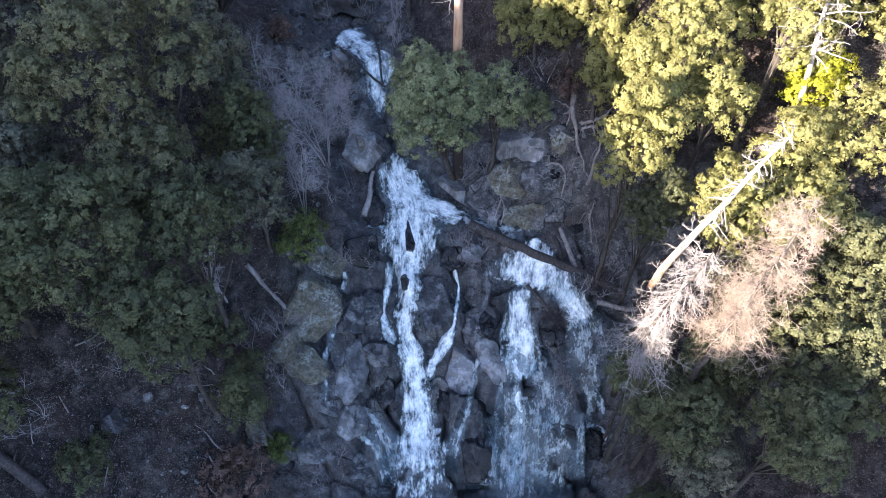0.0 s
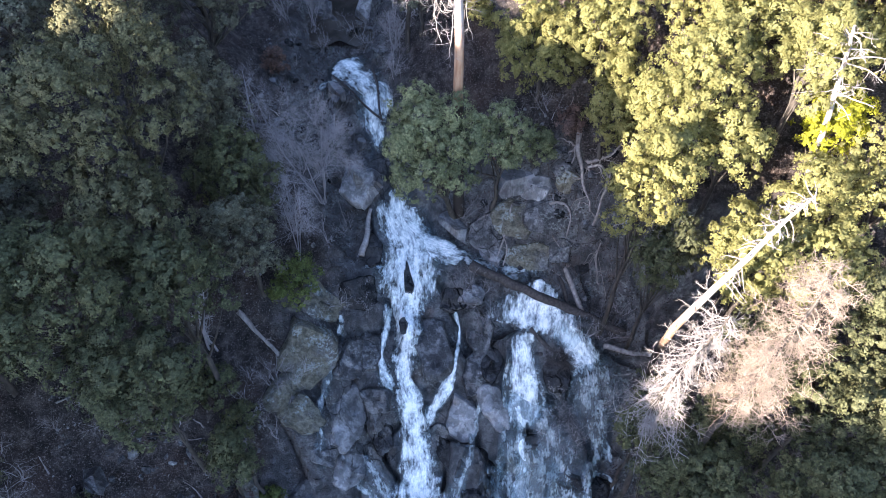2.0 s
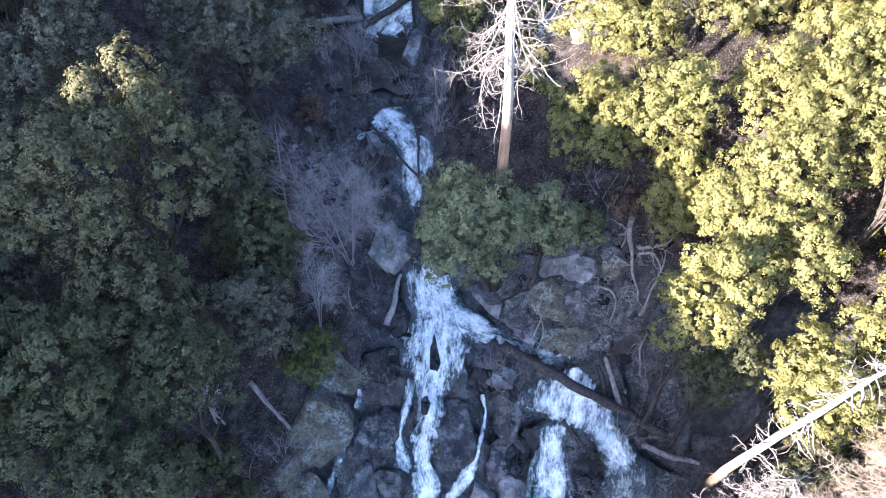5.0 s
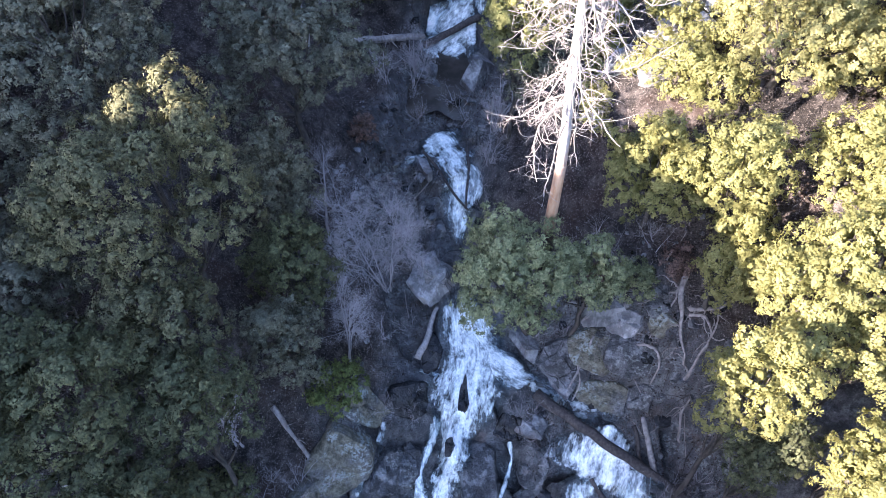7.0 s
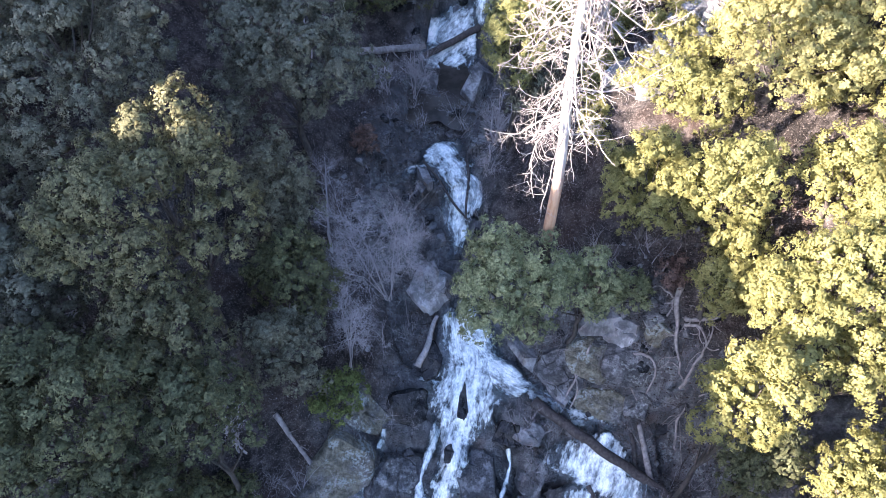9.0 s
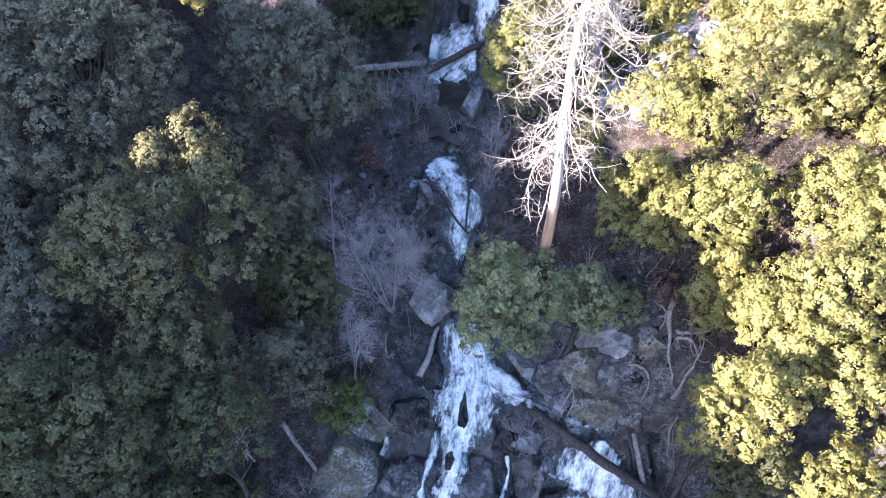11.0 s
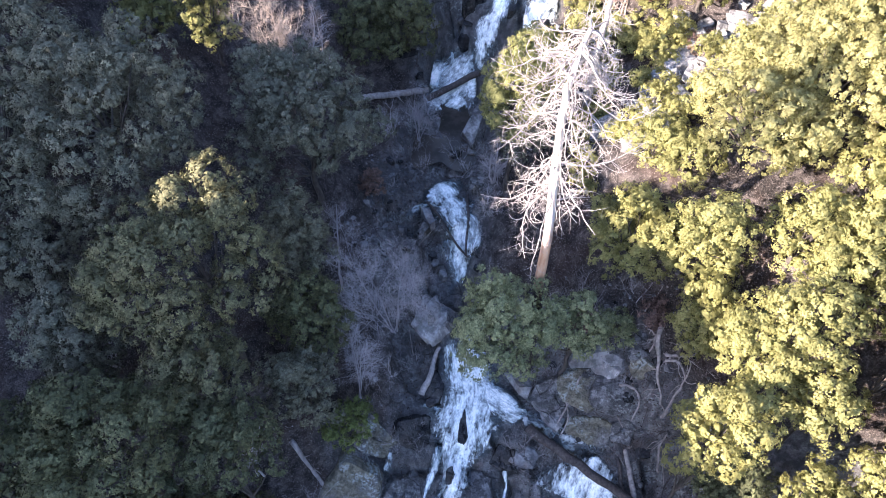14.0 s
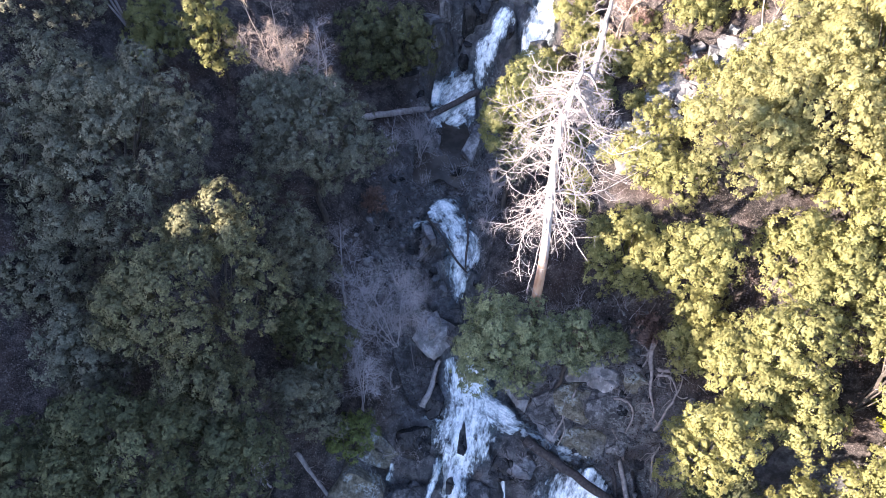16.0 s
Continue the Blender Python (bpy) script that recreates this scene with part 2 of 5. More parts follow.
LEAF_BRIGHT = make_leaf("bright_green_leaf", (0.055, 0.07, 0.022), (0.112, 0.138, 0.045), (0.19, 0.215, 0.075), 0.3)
LEAF_RUST = make_leaf("dry_rust_leaf", (0.08, 0.05, 0.042), (0.15, 0.10, 0.082), (0.24, 0.175, 0.145))
BARK = make_bark("oak_bark", (0.03, 0.026, 0.022), (0.10, 0.088, 0.075))
TWIG = make_bark("bare_grey_twig", (0.19, 0.176, 0.176), (0.36, 0.336, 0.336), 2.0)
TWIG_TAN = make_bark("dead_tan_twig", (0.17, 0.135, 0.108), (0.34, 0.28, 0.23), 2.0)
DRIFT = make_bark("weathered_driftwood", (0.11, 0.096, 0.09), (0.31, 0.285, 0.265))
LOG = make_bark("wet_dark_log", (0.022, 0.019, 0.018), (0.085, 0.073, 0.068), 7.0)
BLEACHED = make_bark("bleached_wood", (0.17, 0.155, 0.148), (0.37, 0.345, 0.33))
SNAG = make_snag_bark("bleached_snag_wood", 15.6, 11.0)
SNAG_LOW = make_snag_bark("bleached_leaning_snag_wood", 10.6, 8.2)
WHITE = make_white_water("white_water", 0.66, 0.22, 0.42)
VEIL = make_white_water("thin_white_water", 0.65, 0.29, 0.27, 0.8, 0.75)
CASCADE = make_white_water("broken_white_water", 0.63, 0.24, 0.34)
TRICKLE = make_white_water("trickling_water", 0.61, 0.28, 0.2, 0.85, 0.85)
POOL = make_pool()

# ---- terrain as one height function ----
def lattice(ix, iy, seed):
    n = (ix.astype(np.int64) * 374761393 + iy.astype(np.int64) * 668265263 + seed * 1442695041) & 0x7FFFFFFF
    n = ((n ^ (n >> 13)) * 1274126177) & 0x7FFFFFFF
    return ((n ^ (n >> 16)) & 0xFFFF) / 65535.0


def value_noise(x, y, seed=0):
    ix, iy = np.floor(x), np.floor(y)
    fx, fy = x - ix, y - iy
    fx, fy = fx * fx * (3 - 2 * fx), fy * fy * (3 - 2 * fy)
    a, b = lattice(ix, iy, seed), lattice(ix + 1, iy, seed)
    c, d = lattice(ix, iy + 1, seed), lattice(ix + 1, iy + 1, seed)
    return (a * (1 - fx) + b * fx) * (1 - fy) + (c * (1 - fx) + d * fx) * fy - 0.5


def blocks(x, y, size, seed, cleft):
    """Tilted facets on a jittered grid with clefts between them, like fractured granite."""
    gx, gy = np.floor(x / size), np.floor(y / size)
    best, second = np.full(np.shape(x), 1e9), np.full(np.shape(x), 1e9)
    out = np.zeros(np.shape(x))
    for i in (-1, 0, 1):
        for j in (-1, 0, 1):
            cx, cy = gx + i, gy + j
            px = (cx + 0.1 + 0.8 * lattice(cx, cy, seed)) * size
            py = (cy + 0.1 + 0.8 * lattice(cx, cy, seed + 1)) * size
            d = np.sqrt((x - px) ** 2 + (y - py) ** 2)
            h = (lattice(cx, cy, seed + 2) - 0.5) + (x - px) / size * (lattice(cx, cy, seed + 3) - 0.5) * 1.5 + (y - py) / size * (lattice(cx, cy, seed + 4) - 0.5) * 1.5
            out = np.where(d < best, h, out)
            second = np.where(d < best, best, np.minimum(second, d))
            best = np.minimum(best, d)
    return out - cleft * np.exp(-(((second - best) / (0.10 * size)) ** 2))


# Unseen ridge added left of view; its crest is shaped to cast the shade.
SHADE_RIDGE_Y = [-60, -44, -42.5, -39, -37, -35.5, -33, -31, -28, -23, -19, -14.5, -11.5, -9.6, -8.4, -7.6, -6.2, -5, -3, -1.8, 0.6, 2.2, 4, 9, 13, 15.5, 21.5, 24, 30, 60, 120]
SHADE_RIDGE_Z = [53, 52.2, 51.4, 50.4, 46, 44, 43, 45, 47.4, 50.0, 50.5, 49.3, 49.8, 47.4, 44.4, 44.8, 47.6, 48, 44, 42.1, 41.8, 44, 47, 49, 46, 33, 30.5, 45, 48, 50, 60]
BED_Y = [-80, 0, 8, 13, 16.5, 19.5, 25, 29, 32, 33, 36, 38, 41, 45, 48, 52, 58.5, 60.5, 63, 66, 69, 75, 100, 200]
BED_Z = [-40, -16, -14.2, -13.6, -12.6, -10.4, -6.7, -3.7, -1.9, -1.4, -1.0, -0.3, 0.9, 2.7, 3.2, 3.5, 3.7, 5.0, 9.5, 13.5, 16.0, 18.5, 28, 70]
LEFT_Y = [-80, 10, 20, 26, 33, 40, 47, 52, 60, 64, 70, 200]
LEFT_X = [-6, -6, -6, -5.5, -6.5, -8.5, -10.5, -10.5, -11, -9, -8, -10]
RIGHT_Y = [-80, 10, 20, 28, 30.5, 32.5, 34, 38, 45, 50, 57, 62, 70, 200]
RIGHT_X = [11, 12, 12.5, 12.8, 12.2, 9.5, 2.0, -3.5, -5.5, -6.0, -6.0, -3, 0, 0]
RIGHT_SLOPE_Y = [-80, 20, 30, 37, 46, 52, 200]
RIGHT_SLOPE = [0.7, 0.75, 0.6, 0.62, 0.92, 0.9, 0.7]


def rockiness(x, y):
    """1 on the bare rock of the falls and the stream bed, 0 on the wooded slopes."""
    lx, rx = np.interp(y, LEFT_Y, LEFT_X), np.interp(y, RIGHT_Y, RIGHT_X)
    outside = np.maximum(lx - x - np.interp(y, [12, 18, 27, 31], [1.0, 3.2, 3.2, 0.0]), x - rx - 9.0 * np.interp(y, [27, 31, 38, 41], [0, 1, 1, 0]))
    return np.clip((3.2 - outside + 3.0 * value_noise(x * 0.35, y * 0.35, 5)) / 2.4, 0, 1)


def height(x, y):
    x, y = np.asarray(x, float), np.asarray(y, float)
    bed = np.interp(y, BED_Y, BED_Z)
    lx, rx = np.interp(y, LEFT_Y, LEFT_X), np.interp(y, RIGHT_Y, RIGHT_X)
    dl, dr = np.maximum(lx - x, 0), np.maximum(x - rx, 0)
    left = np.interp(y, [10, 18, 26, 34], [0.9, 0.88, 0.78, 0.72]) * dl
    left = np.where(left > 12, 12 + (left - 12) * 0.82, left)
    left = left - 0.45 * np.maximum(-29 - x, 0)
    bench = np.interp(y, [38, 43, 56, 64], [0, 1, 1, 0])
    right = np.interp(y, RIGHT_SLOPE_Y, RIGHT_SLOPE) * (dr - bench * 0.62 * np.maximum(dr - 11, 0))
    right = right + 0.35 * np.clip(dr, 0, 14) * np.clip((33 - y) / 4, 0, 1)
    right = np.where(right > 30, 30 + (right - 30) * 0.5, right)
    z = bed + left + right
    crest = np.clip((-30 - x) / 32, 0, 1)
    z = z * (1 - crest) + np.interp(y - 0.7 * np.clip(x + 62, 0, 32), SHADE_RIDGE_Y, SHADE_RIDGE_Z) * crest - 0.9 * np.maximum(-64 - x, 0)
    r = rockiness(x, y)
    slope = np.maximum(dl, dr) * (1 - crest)
    z = z + 2.2 * value_noise(x / 14, y / 14, 1) * np.clip(slope / 8, 0, 1) + 0.9 * value_noise(x / 5, y / 5, 2) * np.clip(slope / 4, 0.15, 1)
    z = z + (0.35 - 0.2 * r) * (1 - crest) * value_noise(x / 1.6, y / 1.6, 3) + (0.12 - 0.07 * r) * value_noise(x / 0.6, y / 0.6, 4)
    steep = np.clip(np.interp(y, [10, 15, 31, 33, 37, 39, 46, 48, 58, 61, 75], [0.3, 1, 1, 0.35, 0.35, 0.8, 0.8, 0.4, 0.2, 1, 0.6]), 0, 1)
    wx, wy = 0.7 * value_noise(x * 0.8, y * 0.8, 8), 0.7 * value_noise(x * 0.8, y * 0.8, 9)
    z = z + 1.5 * np.exp(-((x - 10.6) / 2.4) ** 2 - ((y - 26.0) / 3.0) ** 2)
    z = z - 1.1 * np.exp(-((x - 8.6) / 2.6) ** 2 - ((y - 29.6) / 1.5) ** 2)
    z = z + r * steep * (2.0 * blocks((x + 0.35 * y + 0.5 * wx) * 1.2, (y + 0.5 * wy) * 0.75, 4.2, 11, 0.45) + 0.22 * blocks(x - 0.3 * y + 0.5 * wx, y * 0.9 + 0.4 * x, 1.3, 31, 0.5))
    return z


# ---- mesh helpers ----
def mesh_of(name, verts, faces, material, smooth=False, sizes=None):
    """A mesh out of numpy arrays; faces all of one length."""
    me = bpy.data.meshes.new(name)
    verts, faces = np.asarray(verts, np.float32), np.asarray(faces, np.int32)
    k = faces.shape[1]
    me.vertices.add(len(verts))
    me.vertices.foreach_set("co", verts.ravel())
    me.loops.add(faces.size)
    me.loops.foreach_set("vertex_index", faces.ravel())
    me.polygons.add(len(faces))
    me.polygons.foreach_set("loop_start", np.arange(len(faces), dtype=np.int32) * k)
    me.polygons.foreach_set("use_smooth", np.full(len(faces), smooth))
    me.update(calc_edges=True)
    me.materials.append(material)
    return me


def empty_at(name, place):
    ob = new(name)
    ob.location = place
    return ob


def under(name, me, parent, label=""):
    """Links a mesh given in world metres as a part of a thing."""
    ob = new(name, me)
    ob.parent = parent
    ob.matrix_parent_inverse = parent.matrix_world.inverted() if parent.type != "EMPTY" else Matrix.Translation(-parent.location)
    if label:
        tagged(ob, label)
    return ob


def tubes(paths, sides=5):
    """Tubes along paths of rows (x, y, z, radius), joined."""
    vs, fs, n = [], [], 0
    for path in paths:
        path = np.asarray(path, float)
        pts, rad = path[:, :3], path[:, 3]
        tan = np.gradient(pts, axis=0)
        tan /= np.linalg.norm(tan, axis=1)[:, None] + 1e-9
        ref = np.eye(3)[np.argmin(np.abs(tan).max(axis=0))][None]
        a = np.cross(tan, ref)
        a /= np.linalg.norm(a, axis=1)[:, None] + 1e-9
        b = np.cross(tan, a)
        ang = np.arange(sides) * 2 * np.pi / sides
        ring = pts[:, None, :] + rad[:, None, None] * (np.cos(ang)[None, :, None] * a[:, None, :] + np.sin(ang)[None, :, None] * b[:, None, :])
        k = len(pts)
        vs.append(ring.reshape(-1, 3))
        i = np.arange(k - 1)[:, None] * sides
        j = np.arange(sides)[None, :]
        j2 = (j + 1) % sides
        fs.append(np.stack([i + j, i + j2, i + sides + j2, i + sides + j], -1).reshape(-1, 4) + n)
        n += k * sides
    return np.concatenate(vs), np.concatenate(fs)


def unit(v):
    v = np.asarray(v, float)
    return v / (np.linalg.norm(v, axis=-1, keepdims=True) + 1e-9)


def limb(rng, start, way, length, radius, steps=6, wander=0.25, lift=0.0, tip=0.25):
    """One crooked branch as rows (x, y, z, radius)."""
    p, d = np.array(start, float), unit(way)
    out = [(*p, radius)]
    for i in range(steps):
        d = unit(d + rng.normal(0, wander, 3) + np.array([0, 0, lift]))
        p = p + d * length / steps
        out.append((*p, radius * (1 - (1 - tip) * (i + 1) / steps)))
    return np.array(out)


def spray(rng, stem, count, length, radius, spread=1.0, lift=0.0, start=0.2, steps=5, wander=0.25):
    """Side branches off a stem."""
    out = []
    for _ in range(count):
        s = rng.uniform(start, 1.0) * (len(stem) - 1)
        i = min(int(s), len(stem) - 2)
        f = s - i
        p = stem[i] * (1 - f) + stem[i + 1] * f
        along = unit(stem[i + 1, :3] - stem[i, :3])
        side = unit(np.cross(along, rng.normal(0, 1, 3)))
        size = rng.uniform(0.6, 1.15) * (1.15 - 0.6 * s / (len(stem) - 1))
        out.append(limb(rng, p[:3], along * (1 - spread * 0.6) + side * spread, length * size, min(radius, p[3] * 0.8), steps, wander, lift))
    return out


def leaf_cloud(rng, centres, radii, outward, per, size, loose=0.45):
    """Small three-cornered leaves on the outer side of rounded tufts; they face mostly outward and up."""
    idx = np.repeat(np.arange(len(centres)), per)
    n = len(idx)
    off = unit(0.8 * outward[idx] + unit(rng.normal(0, 1, (n, 3))))
    c = centres[idx] + off * (radii[idx] * rng.uniform(0.2, 1.25, n))[:, None]
    nrm = unit(0.7 * outward[idx] + 0.8 * off + rng.normal(0, loose, (n, 3)) + np.array([0, 0, 0.2]))
    a = unit(np.cross(nrm, rng.normal(0, 1, (n, 3))))
    b = np.cross(nrm, a)
    s = size * rng.uniform(0.6, 1.35, n)[:, None]
    leaf = np.stack([c - a * s, c + a * s * 0.7 - b * s * 0.6, c + a * s * 0.7 + b * s * 0.6], 1)
    soft = unit(0.8 * outward[idx] + 0.55 * off + 0.35 * nrm)
    return leaf.reshape(-1, 3), np.repeat(soft, 3, axis=0)


def ball_of():
    bm = bmesh.new()
    bmesh.ops.create_icosphere(bm, subdivisions=1, radius=1.0)
    v, f = np.array([q.co[:] for q in bm.verts]), np.array([[q.index for q in face.verts] for face in bm.faces])
    bm.free()
    return v, f


BALL_V, BALL_F = ball_of()


def crown_lobes(rng, mid, radius, depth, small, large):
    """Lobes of uneven size over a crown, with creases and bays between them: centres and radii, largest first."""
    wave = rng.normal(0, 1, (4, 3))
    out = []
    for r in np.sort(small + (large - small) * rng.uniform(0, 1, 300) ** 1.3)[::-1]:
        d = unit(rng.normal(0, 1, 3) + np.array([0, 0, 0.3]))
        if d[2] < -0.45:
            continue
        bulge = 0.95 + 0.22 * sum(math.sin(2.4 * float(w @ d) + 2 * i) for i, w in enumerate(wave)) / 2.0
        if bulge < 0.72:
            continue
        c = mid + d * np.array([max(radius - r, 0.2), max(radius - r, 0.2), max(depth * 0.5 - r * 0.8, 0.2)]) * bulge * rng.uniform(0.84, 1.08)
        if all(np.linalg.norm(c - q) > 0.7 * (r + k) for q, k in out):
            out.append((c, r))
    return out


def ground_z(x, y):
    return float(height(np.array([x]), np.array([y]))[0])


def leafy_tree(seed, x, y, top, radius, depth, leaf, label, name="oak_tree", per=32, size=0.08, density=1.0, group="evergreen oaks on the canyon slopes", category="oak tree", lean=(0, 0)):
    """An evergreen oak: crooked trunk, limbs and a crown of rounded lobes set with leafy tufts. top: height of the crown's top; depth: its height."""
    rng = np.random.default_rng(seed)
    gz = ground_z(x - lean[0], y - lean[1])
    base = np.array([x - lean[0], y - lean[1], gz - 0.3])
    thing = tagged(empty_at(name, base), label, category, group)
    mid = np.array([x, y, top - depth * 0.5])
    lobes = crown_lobes(rng, mid, radius, depth, min(0.55, 0.25 * radius), min(1.4, 0.44 * radius))
    trunk_top = mid + np.array([0, 0, -0.05 * depth])
    r0 = min(0.30, 0.05 * radius + 0.08)
    k = 7
    stem = np.array([(*(base + (trunk_top - base) * i / k + np.append(rng.normal(0, 0.12, 2), 0) * min(i, 1)), r0 * (1 - 0.6 * i / k)) for i in range(k + 1)])
    limbs = []
    for c, r in lobes[:26]:
        p = stem[rng.integers(k // 2, k), :3]
        bow = (p + c) / 2 - np.array([0, 0, 0.05 * radius]) + rng.normal(0, 0.2, 3)
        limbs.append(np.array([(*p, r0 * 0.36), (*bow, r0 * 0.2), (*(c * 0.5 + bow * 0.5), r0 * 0.1), (*(c * 0.75 + bow * 0.25), r0 * 0.05)]))
    k2 = np.linspace(0, k, 15)
    stem2 = np.stack([np.interp(k2, np.arange(k + 1), stem[:, j]) for j in range(4)], 1)
    under("trunk", mesh_of("trunk", *tubes([stem2] + limbs, 4), BARK, True), thing)
    tufts, sizes, ways = [], [], []
    cores, skins = [], []
    for i, (c, r) in enumerate(lobes):
        w1, w2, ph = rng.normal(0, 1.9, 3), rng.normal(0, 3.6, 3), rng.uniform(0, 6, 2)
        n = max(9, int(density * 48 * r * r))
        d = unit(rng.normal(0, 1, (n, 3)) + np.array([0, -0.15, 0.3]))
        d = d[d[:, 2] > -0.3]
        swell = 0.9 + 0.2 * np.sin(d @ w1 + ph[0]) + 0.13 * np.sin(d @ w2 + ph[1])
        p = c + d * (r * swell * rng.uniform(0.82, 1.08, len(d)))[:, None]
        seen = np.full(len(d), True)
        for j, (q, w) in enumerate(lobes):
            if j != i:
                seen &= np.linalg.norm(p - q, axis=1) > 0.7 * w
        tufts.append(p[seen])
        ways.append(d[seen])
        sizes.append(rng.uniform(0.14, 0.34, seen.sum()))
        swell = 0.9 + 0.2 * np.sin(BALL_V @ w1 + ph[0]) + 0.13 * np.sin(BALL_V @ w2 + ph[1])
        ragged = (r * swell * rng.uniform(0.14, 0.42, len(BALL_V)))[:, None]
        if seen.mean() > 0.55:
            cores.append(c + BALL_V * ragged)
            skins.append(BALL_V)
    v, soft = leaf_cloud(rng, np.concatenate(tufts), np.concatenate(sizes), np.concatenate(ways), per, size)
    f = np.arange(len(v)).reshape(-1, 3)
    f2 = (BALL_F[None] + (np.arange(len(cores)) * len(BALL_V))[:, None, None]).reshape(-1, 3) + len(v)
    v, soft = np.concatenate([v] + cores), np.concatenate([soft] + skins)
    me = mesh_of("crown", v, np.concatenate([f, f2]), leaf, True)
    me.attributes.new("custom_normal", "FLOAT_VECTOR", "POINT").data.foreach_set("vector", soft.astype(np.float32).ravel())
    under("crown", me, thing)
    return thing


def bare_tree(seed, x, y, tall, wide, label, material=TWIG, name="bare_tree", stems=3, twigs=(9, 6, 5), category="bare tree", group="leafless trees by the stream", r0=0.09, lift=0.06, lean=(0, 0), start=0.3):
    """A leafless broad-leaved tree: several stems, branches and a haze of twigs."""
    rng = np.random.default_rng(seed)
    base = np.array([x, y, ground_z(x, y) - 0.2])
    thing = tagged(empty_at(name, base), label, category, group)
    main, branches, fine = [], [], []
    for i in range(stems):
        a = rng.uniform(0, 6.28)
        way = np.array([np.cos(a) * wide / tall * 0.55 + lean[0], np.sin(a) * wide / tall * 0.55 + lean[1], 1.0])
        stem = limb(rng, base + np.append(rng.normal(0, 0.12, 2), 0), way, tall * rng.uniform(0.8, 1.05), r0 * rng.uniform(0.8, 1.1), 8, 0.12, 0.04, 0.2)
        main.append(stem)
        for br in spray(rng, stem, twigs[0], wide * 0.62, r0 * 0.42, 0.9, lift, start, 5, 0.2):
            branches.append(br)
            for tw in spray(rng, br, twigs[1], wide * 0.27, max(r0 * 0.2, 0.015), 0.8, lift, 0.15, 3, 0.25):
                fine.append(tw)
                fine += spray(rng, tw, twigs[2], wide * 0.12, max(r0 * 0.12, 0.011), 0.8, lift, 0.15, 2, 0.3)
    for stem in main:
        under("stem", mesh_of("stem", *tubes([stem], 6), material, True), thing)
    tagged(under("twig_haze", mesh_of("twig_haze", *tubes(branches + fine, 3), material), thing), kind="stuff")
    return thing


def boulder_mesh(seed, cuts=3):
    """A fractured granite block: a box cut by random planes, its edges worn."""
    rng = np.random.default_rng(seed)
    bm = bmesh.new()
    bmesh.ops.create_cube(bm, size=2.0)
    for v in bm.verts:
        v.co += Vector(rng.normal(0, 0.2, 3))
    for _ in range(cuts):
        n = Vector(unit(rng.normal(0, 1, 3) * np.array([1, 1, 0.8])))
        got = bmesh.ops.bisect_plane(bm, geom=bm.verts[:] + bm.edges[:] + bm.faces[:], plane_co=n * rng.uniform(0.58, 0.9), plane_no=n, clear_outer=True)
        bmesh.ops.holes_fill(bm, edges=[e for e in bm.edges if e.is_boundary], sides=0)
    bmesh.ops.dissolve_degenerate(bm, dist=0.03, edges=bm.edges[:])
    bmesh.ops.bevel(bm, geom=bm.edges[:], offset=0.11, segments=2, profile=0.55, affect="EDGES", clamp_overlap=True)
    bmesh.ops.triangulate(bm, faces=bm.faces[:])
    for _ in range(1):
        bmesh.ops.subdivide_edges(bm, edges=[e for e in bm.edges if e.calc_length() > 0.9], cuts=1)
        bmesh.ops.triangulate(bm, faces=bm.faces[:])
    big = max(v.co.length for v in bm.verts)
    for v in bm.verts:
        v.co = v.co * (1.12 / big) + Vector(rng.normal(0, 0.013, 3))
    bmesh.ops.recalc_face_normals(bm, faces=bm.faces[:])
    me = bpy.data.meshes.new("boulder")
    bm.to_mesh(me)
    bm.free()
    me.polygons.foreach_set("use_smooth", np.full(len(me.polygons), True))
    me.set_sharp_from_angle(angle=radians(48))
    return me


# ---- ground ----
def graded(lo, hi, a, b, fine, grow):
    mid = np.arange(a, b + fine / 2, fine)
    out, step, v = [], fine, b
    while v < hi:
        step *= grow
        v += step
        out.append(v)
    left, step, v = [], fine, a
    while v > lo:
        step *= grow
        v -= step
        left.append(v)
    return np.concatenate([left[::-1], mid, out])


def build_ground():
    xs, ys = graded(-260, 260, -13, 13, 0.155, 1.13), graded(-160, 420, 12, 66, 0.165, 1.13)
    gx, gy = np.meshgrid(xs, ys)
    z = height(gx, gy)
    nx, ny = len(xs), len(ys)
    i = (np.arange(ny - 1)[:, None] * nx + np.arange(nx - 1)[None, :]).ravel()
    faces = np.stack([i, i + 1, i + nx + 1, i + nx], 1)
    me = mesh_of("ground", np.stack([gx.ravel(), gy.ravel(), z.ravel()], 1), faces, GROUND, True)
    attr = me.attributes.new("stony", "FLOAT", "POINT")
    attr.data.foreach_set("value", rockiness(gx, gy).ravel().astype(np.float32))
    me.set_sharp_from_angle(angle=radians(38))
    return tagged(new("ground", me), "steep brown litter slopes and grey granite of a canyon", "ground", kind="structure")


build_ground()


# ---- water ----
def spline(rows, n):
    rows = np.asarray(rows, float)
    s = np.concatenate([[0], np.cumsum(np.linalg.norm(np.diff(rows[:, :2], axis=0), axis=1))])
    t = np.linspace(0, s[-1], n)
    out = np.stack([np.interp(t, s, rows[:, i]) for i in range(rows.shape[1])], 1)
    for _ in range(3):
        out[1:-1] = (out[:-2] + 2 * out[1:-1] + out[2:]) / 4
    return out


